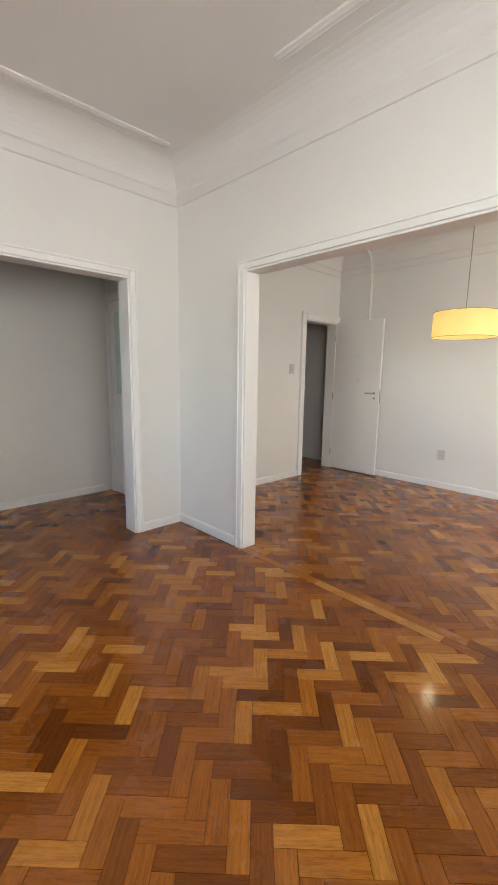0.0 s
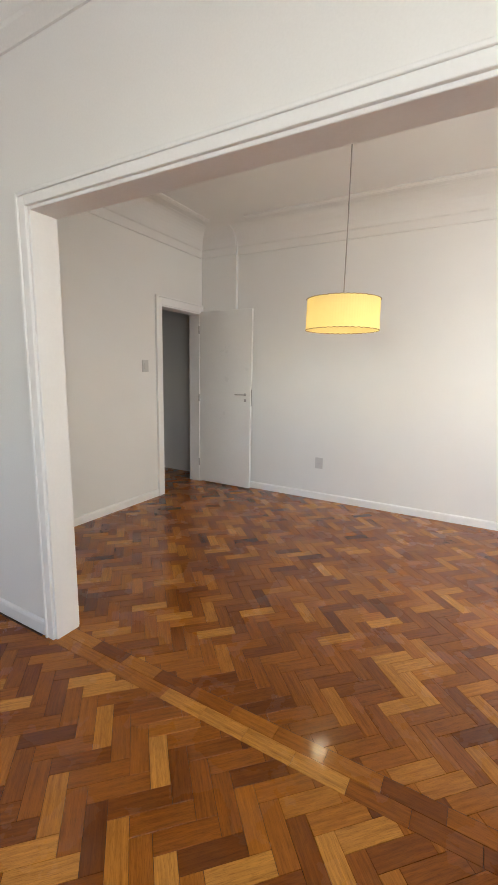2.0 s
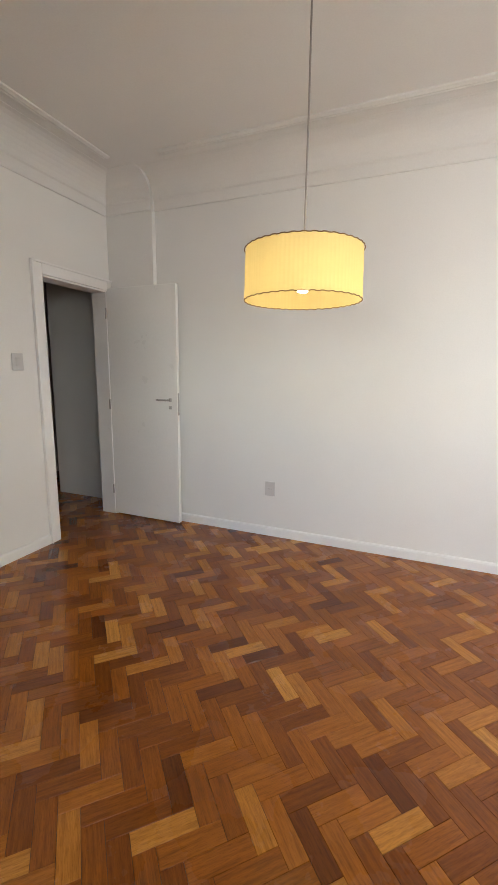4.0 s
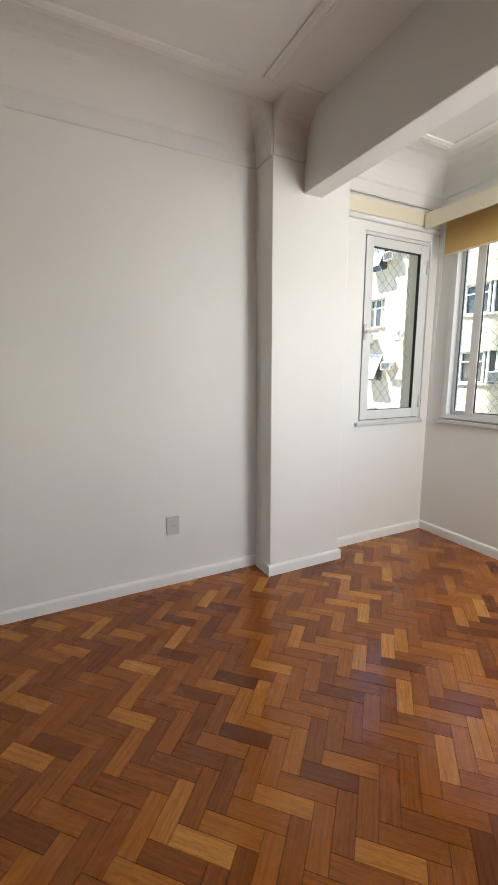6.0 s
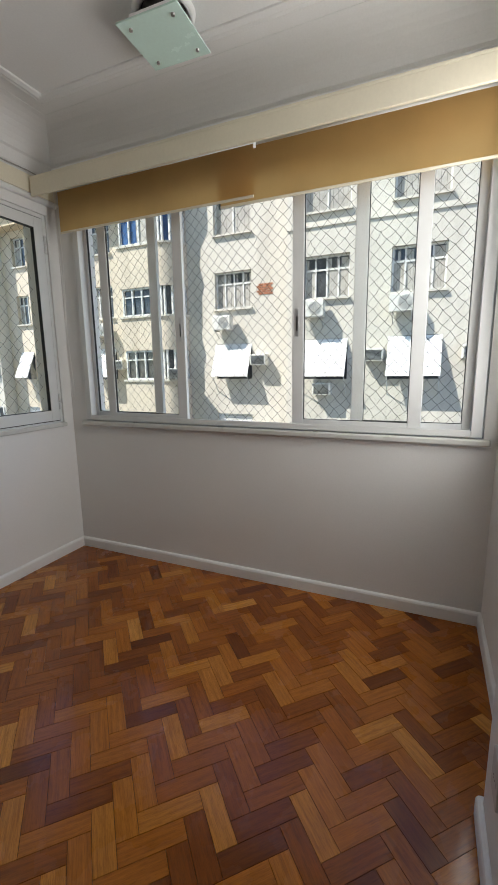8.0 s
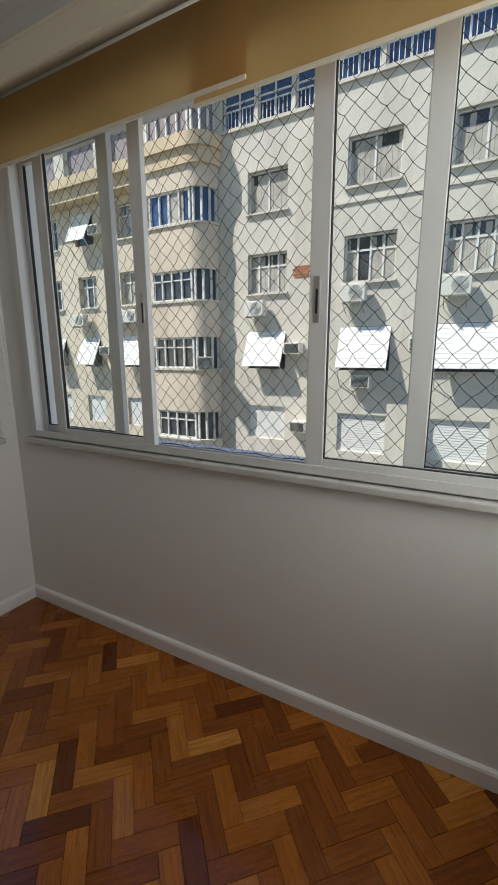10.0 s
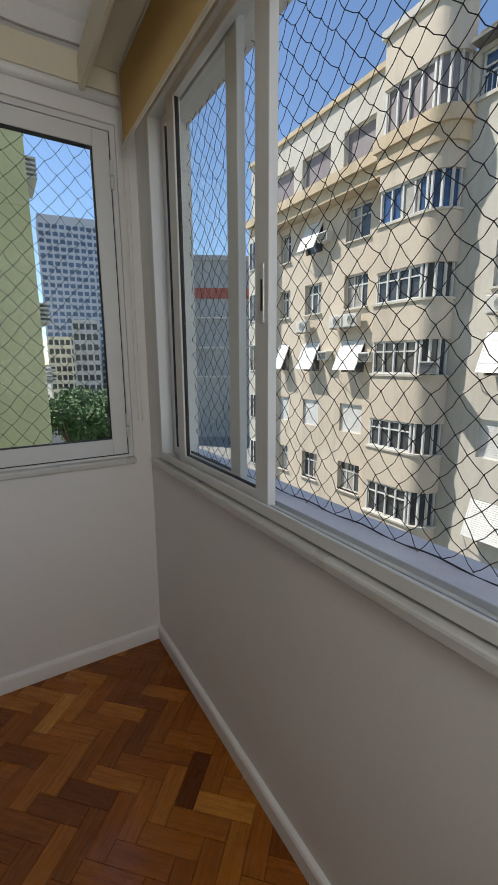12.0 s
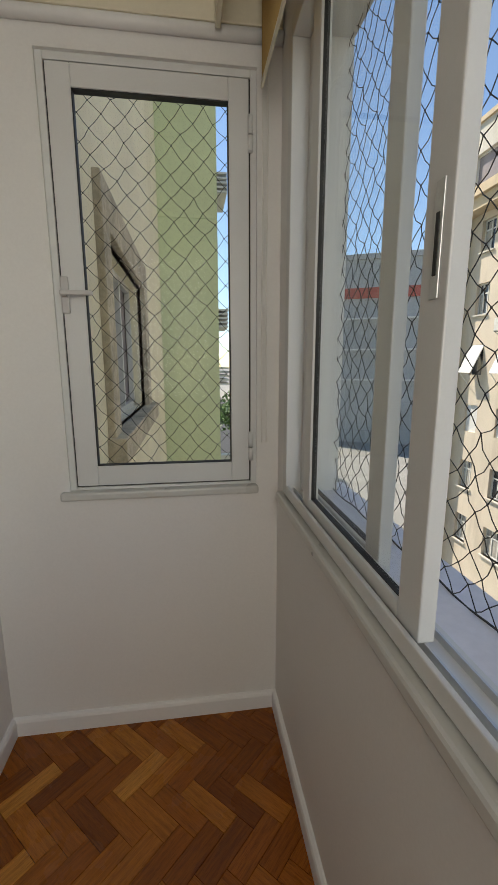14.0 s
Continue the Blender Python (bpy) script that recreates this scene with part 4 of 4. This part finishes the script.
for a, b, c, d in th:
    facade_window(TX, a, b, c, d, 1, house, transom=False, pane_mat=M_MESHPANE, sill=False)
bay2 = [(15.95, XF + 0.1, 24.2, 25.6, GZ, 8.4)]
adopt(boxes("far_bay", bay2, M_FACADE), house)
for c, d in ROWS:
    adopt(boxes("window", [(15.93, 15.99, 24.35, 25.4, c, d)], M_PANE), house)
    adopt(boxes("window_frame", [(15.90, 15.95, 24.33 + 0.35 * j, 24.39 + 0.35 * j, c, d) for j in range(4)] + [(15.90, 15.95, 24.33, 25.44, c - 0.05, c), (15.90, 15.95, 24.33, 25.44, d, d + 0.05)], M_FRAME), house)


# air conditioners
def air_conditioner(m, split):
    bm = bmesh.new()
    top = holder_of("air_conditioner", 0, 0, 0)
    if split:
        add_box(bm, -0.32, 0, -0.40, 0.40, 0, 0.55, 0.02)
        body = finish("casing", bm, M_ACBOX)
        bm = bmesh.new()
        for k in range(7):
            r = 0.035 + 0.03 * k
            add_tube(bm, [(-0.325, -0.1 + r * math.cos(2 * math.pi * i / 20), 0.275 + r * math.sin(2 * math.pi * i / 20)) for i in range(21)], 0.007, 4, caps=False)
        grille = finish("fan_grille", bm, M_GREY)
        ps = [body, grille]
        for y in (-0.3, 0.3):
            bm = bmesh.new()
            add_box(bm, -0.36, 0.12, y - 0.02, y + 0.02, -0.05, -0.005)
            add_tube(bm, [(-0.33, y, -0.03), (0.12, y, -0.32)], 0.015, 5)
            ps.append(finish("bracket", bm, M_GREY))
    else:
        add_box(bm, -0.38, 0.15, -0.32, 0.32, 0, 0.42, 0.015)
        body = finish("casing", bm, M_ACBOX)
        bm = bmesh.new()
        for k in range(9):
            add_box(bm, -0.392, -0.37, -0.27, 0.27, 0.05 + k * 0.037, 0.066 + k * 0.037)
        grille = finish("grille", bm, M_DARK)
        ps = [body, grille]
    for o in ps:
        o.parent = top
    top.matrix_world = m
    return tagged(top, "beige air conditioner unit mounted on the facade" if split else "box air conditioner set into the facade wall", "air conditioner", "air conditioners on the facade")


split_ac = air_conditioner(pose(XF - 0.14, 11.25, 2.92), True)
box_ac = air_conditioner(pose(XF - 0.02, 9.7, 1.5), False)
for y, z in ((7.3, 3.12), (4.35, 3.12), (17.6, 2.95), (18.5, 2.95), (21.0, 2.9), (1.4, 3.12)):
    copy_thing(split_ac, pose(XF - 0.14 - (STEP if y < YSTEP else 0), y, z))
for y, z in ((6.95, 0.40), (5.2, 1.56), (9.42, -1.42), (5.12, -1.45), (19.4, 1.5), (16.75, 1.4), (2.2, 1.6), (19.6, 6.9)):
    copy_thing(box_ac, pose(XF - 0.02 - (STEP if y < YSTEP else 0), y, z))
copy_thing(box_ac, pose(BX + 0.12, 13.25, 1.0, 0, 0, 30))
# patch of bare brick
bm = bmesh.new()
for r in range(5):
    for c in range(3):
        y = 9.17 + c * 0.21 + (0.08 if r % 2 else 0)
        add_box(bm, XF - 0.02, XF + 0.02, y, y + 0.19, 4.22 + r * 0.085, 4.29 + r * 0.085, 0.006)
adopt(finish("brick_patch", bm, M_BRICK), house)

# ---- own facade and neighbour seen through the casement ----
own = holder_of("side_facade", 2.3, 7.3, 0)
tagged(own, "pale yellow outer wall with a stone-framed window", "wall", kind="structure")
SX = 2.35
wall_with_holes("wall", SX - 0.3, SX, 6.07, 13.0, GZ, 16.0, [(7.25, 9.3, 1.0, 2.3)], M_YELLOW, own)
adopt(boxes("surround", [(SX - 0.05, SX + 0.05, 7.02, 7.25, 0.82, 2.58), (SX - 0.05, SX + 0.05, 9.3, 9.6, 0.82, 2.58), (SX - 0.05, SX + 0.05, 7.25, 9.3, 2.3, 2.58), (SX - 0.05, SX + 0.12, 6.98, 9.66, 0.82, 1.0)], M_STONE, bevel=0.01), own)
adopt(boxes("window", [(SX - 0.20, SX - 0.18, 7.25, 9.3, 1.0, 2.3)], M_MESHPANE), own)
adopt(boxes("frame", [(SX - 0.17, SX - 0.12, 7.25 + 0.665 * i, 7.305 + 0.665 * i, 1.0, 2.3) for i in range(4)] + [(SX - 0.17, SX - 0.12, 7.25, 9.3, 1.0, 1.06), (SX - 0.17, SX - 0.12, 7.25, 9.3, 2.24, 2.3)], M_FRAME), own)
green = holder_of("green_building", 0.5, 16, GZ)
tagged(green, "pale green rendered side wall of the neighbouring building", "building")
joint_z = [1.664 + 2.57 * i for i in range(-4, 7)]
items, z = [], GZ
for jz in joint_z + [20.0]:
    items.append((-3.0, 3.49, 13.0, 22.0, z, jz - 0.012))
    z = jz + 0.012
adopt(boxes("panel", items, M_GREEN, bevel=0.004), green)
adopt(boxes("core", [(-2.9, 3.475, 13.015, 21.9, GZ, 19.9)], M_GREEN), green)
rail = [(3.49, 3.78, 14.0, 15.2, zz + k * 0.09, zz + k * 0.09 + 0.04) for zz in (5.1, 2.3, 1.0) for k in range(5)]
adopt(boxes("louvre", rail, M_FRAME), green)
neigh_ac = copy_thing(split_ac, pose(3.85, 17.0, -1.9, 0, 0, -90))


# ---- distance ----
def far_block(name, label, az, half, dist, z1, depth, wall_mat, pane_mat, storeys, bays, crown=0.0):
    """A distant block that faces back along its azimuth, with real window recesses."""
    a = radians(az)
    cx, cy = 2.7 + dist * math.sin(a), 4.1 + dist * math.cos(a)
    w = dist * math.tan(radians(half))
    top = holder_of(name, cx, cy, GZ)
    top.rotation_euler = (0, 0, -a)
    bpy.context.view_layer.update()
    h = z1 - GZ
    body = boxes("body", [(-w, w, 0.3, depth, 0, h)], wall_mat)
    slabs = [(-w, w, 0, 0.3, h * i / storeys, h * i / storeys + h / storeys * 0.42) for i in range(storeys)]
    slabs += [(-w + 2 * w * (j - 0.14) / bays, -w + 2 * w * (j + 0.14) / bays, -0.05, 0.31, 0, h) for j in range(bays + 1)]
    slabs.append((-w, w, -0.1, depth, h, h + crown + 0.4))
    grid = boxes("wall", slabs, wall_mat)
    panes = boxes("window", [(-w, w, 0.2, 0.29, 0, h)], pane_mat)
    for o in (body, grid, panes):
        o.parent = top
    return tagged(top, label, "building")


far_block("tower_block", "tall hazy blue-grey glass and concrete tower", 9.6, 3.4, 170, 49.0, 40, M_TOWER, M_TOWERGLASS, 24, 9, 2.5)
far_block("street_block", "weathered white apartment block far down the street", 10.6, 1.5, 120, 11.5, 30, M_FACADE, M_PANE, 8, 4, 0.5)
far_block("street_block", "weathered cream apartment block far down the street", 7.8, 1.6, 135, 8.0, 30, M_YELLOW, M_PANE, 7, 5, 0.5)
grey = far_block("grey_block", "plain grey rendered block with a red band closing the street", 25.0, 9.0, 62, 15.5, 25, M_GREY, M_GREY, 6, 1, 0.3)
o = boxes("red_band", [(-7.5, 9.6, -0.12, 0.0, 20.2, 21.6)], M_RED)
o.parent = grey
o = boxes("ledge", [(-9.6, 9.6, -0.5, 0.0, 9.0 + 4.2 * i, 9.2 + 4.2 * i) for i in range(3)], M_FRAME)
o.parent = grey
far_block("street_block", "pale apartment block behind the walker side of the street", 16.0, 3.0, 140, 6.0, 30, M_FACADE, M_PANE, 6, 6, 0.5)


def tree(x, y, height, crown, seed):
    rr = random.Random(seed)
    top = holder_of("street_tree", x, y, GZ)
    bm = bmesh.new()
    add_tube(bm, [(0, 0, 0), (0.1, 0.05, height * 0.3), (0.0, 0.1, height * 0.55)], [0.28, 0.22, 0.17], 8)
    tips = []
    for i in range(8):
        a = 2 * math.pi * i / 8 + rr.uniform(-0.3, 0.3)
        r = crown * rr.uniform(0.5, 0.85)
        tip = Vector((r * math.cos(a), r * math.sin(a), height * rr.uniform(0.72, 0.95)))
        add_tube(bm, [(0, 0.1, height * 0.5), (tip.x * 0.5, tip.y * 0.5, height * 0.66), tip], [0.12, 0.08, 0.03], 6)
        tips += [tip, tip * 0.72 + Vector((0, 0, height * 0.24))]
    trunk = finish("trunk", bm, M_BARK)
    bm = bmesh.new()
    for tip in tips:
        rad = crown * rr.uniform(0.3, 0.45)
        for _ in range(230):
            d = Vector((rr.gauss(0, 1), rr.gauss(0, 1), rr.gauss(0, 0.75))).normalized() * rad * rr.uniform(0.45, 1.0)
            c = tip + d
            u = Vector((rr.gauss(0, 1), rr.gauss(0, 1), rr.gauss(0, 1))).normalized()
            v = u.orthogonal().normalized()
            s = rr.uniform(0.12, 0.24)
            k = [bm.verts.new(c + u * s), bm.verts.new(c + v * s * 0.5), bm.verts.new(c - u * s), bm.verts.new(c - v * s * 0.5)]
            bm.faces.new(k)
    leaves = tagged(finish("leaves", bm, M_LEAF), kind="stuff")
    for o in (trunk, leaves):
        o.parent = top
    return tagged(top, "leafy green street tree with a broad crown", "tree", "street trees")


tree(7.6, 38.0, 8.6, 3.4, 1)
tree(10.6, 45.0, 9.0, 3.6, 2)
tree(9.3, 40.0, 6.8, 2.4, 5)

# ---- parquet floor ----
floor = boxes("floor", [(-3.8, 2.2, Y_BACK - 0.1, 2.9, -0.2, -0.006), (-4.5, 3.25, 2.9, 6.05, -0.2, -0.006), (-4.5, -2.5, 6.05, 7.8, -0.2, -0.006)], M_JOINT)
structure(floor, "varnished reddish-brown hardwood parquet in herringbone")
FLOOR_TURN, FLOOR_X, FLOOR_Y = -45.0, 0.541, 4.328
PW, PN = 0.0667, 3
PL = PW * PN
GAP = 0.0007


def block_faces(bm, uvl, tonel, m, length, width, tone):
    """Top and bevelled rim of one block, in its own frame."""
    hx, hy, b, h = length / 2 - GAP, width / 2 - GAP, 0.0003, 0.0
    lo = [bm.verts.new(m @ Vector((x, y, -0.006))) for x, y in ((-hx, -hy), (hx, -hy), (hx, hy), (-hx, hy))]
    md = [bm.verts.new(m @ Vector((x, y, -0.0004))) for x, y in ((-hx, -hy), (hx, -hy), (hx, hy), (-hx, hy))]
    hi = [bm.verts.new(m @ Vector((x, y, h))) for x, y in ((-hx + b, -hy + b), (hx - b, -hy + b), (hx - b, hy - b), (-hx + b, hy - b))]
    flat = [(-hx, -hy), (hx, -hy), (hx, hy), (-hx, hy)]
    fs = [(bm.faces.new(hi), flat)]
    for i in range(4):
        j = (i + 1) % 4
        fs.append((bm.faces.new((md[i], md[j], hi[j], hi[i])), [flat[i], flat[j], flat[j], flat[i]]))
        fs.append((bm.faces.new((lo[i], lo[j], md[j], md[i])), [flat[i], flat[j], flat[j], flat[i]]))
    for f, uvs in fs:
        f[tonel] = tone
        for lp, q in zip(f.loops, uvs):
            lp[uvl].uv = q


def new_block_bm():
    bm = bmesh.new()
    return bm, bm.loops.layers.uv.new("UVMap"), bm.faces.layers.float.new("tone")


bm, uvl, tl = new_block_bm()
block_faces(bm, uvl, tl, Matrix.Identity(4), PL, PW, 0.0)
block_mesh = bpy.data.meshes.new("parquet_block")
bm.to_mesh(block_mesh)
bm.free()
block_mesh.materials.append(M_WOOD)


C0, C1 = 2.845, 2.980


def cut_block(m, tone, south):
    """A block trimmed where it meets the straight courses under the opening."""
    side, su, st = new_block_bm()
    block_faces(side, su, st, m, PL, PW, tone)
    edge = C0 - GAP if south else C1 + GAP
    bmesh.ops.bisect_plane(side, geom=side.verts[:] + side.edges[:] + side.faces[:], plane_co=(0, edge, 0), plane_no=(0, 1 if south else -1, 0), clear_outer=True)
    copied = {v: bm.verts.new(v.co) for v in side.verts}
    for f in side.faces:
        g = bm.faces.new([copied[v] for v in f.verts])
        g[tl] = tone
        for a, b in zip(f.loops, g.loops):
            b[uvl].uv = a[su].uv
    side.free()


def inside(x, y):
    return ((-2.15 < x < 2.12 and Y_BACK - 0.1 < y < C0 + 0.1) or (-2.7 < x < 1.9 and C1 - 0.1 < y < 6.0) or (1.5 < x < 3.3 and 3.0 < y < 6.0)
            or (-3.75 < x <= -2.15 and -1.1 < y < 2.95) or (-4.45 < x <= -2.6 and 2.95 < y < 7.7))


rnd = random.Random(21)
bm, uvl, tl = new_block_bm()
near = []
TURN = pose(FLOOR_X, FLOOR_Y, 0, 0, 0, FLOOR_TURN) @ pose(-1.5 * PW, -0.5 * PW, 0)
for k in range(-130, 131):
    for mm in range(-40, 41):
        for kind in (0, 1):
            if kind == 0:
                u, v, rz = (k + 2 * PN * mm + PN / 2) * PW, (k + 0.5) * PW, 0
            else:
                u, v, rz = (k + 2 * PN * mm + PN + 0.5) * PW, (k + 1 - PN / 2) * PW, 90
            m = TURN @ pose(u, v, 0, rnd.uniform(-0.03, 0.03), rnd.uniform(-0.02, 0.02), rz)
            x, y = m.translation.x, m.translation.y
            if not inside(x, y):
                continue
            m.translation.z = rnd.uniform(-0.00015, 0.00015)
            if abs(y - (C0 + C1) / 2) < (C1 - C0) / 2 + 0.095 and -2.1 < x < 2.0:
                tone = rnd.random()
                cut_block(m, tone, True)
                cut_block(m, tone, False)
                continue
            if 3.3 < y < 5.55 and -0.35 < x < 1.55:
                near.append(m)
            else:
                block_faces(bm, uvl, tl, m, PL, PW, rnd.random())
for m in near[300:]:
    block_faces(bm, uvl, tl, m, PL, PW, rnd.random())
# two straight courses under the opening
for row, y in enumerate((C0 + 0.0337, C1 - 0.0337)):
    x = -1.30 - 0.1 * row
    while x < 1.6:
        block_faces(bm, uvl, tl, pose(x + PL / 2, y, 0.0003), PL, PW, rnd.choice((0.12, 0.18, 0.3)) if row == 0 and x < 0.2 else rnd.random())
        x += PL
me = bpy.data.meshes.new("parquet_field")
bm.to_mesh(me)
bm.free()
me.materials.append(M_WOOD)
field = new("parquet_field", me)
field.parent = floor
tagged(field, kind="stuff")
for m in near[:300]:
    o = new("parquet_block", block_mesh)
    o.parent = floor
    o.matrix_basis = m
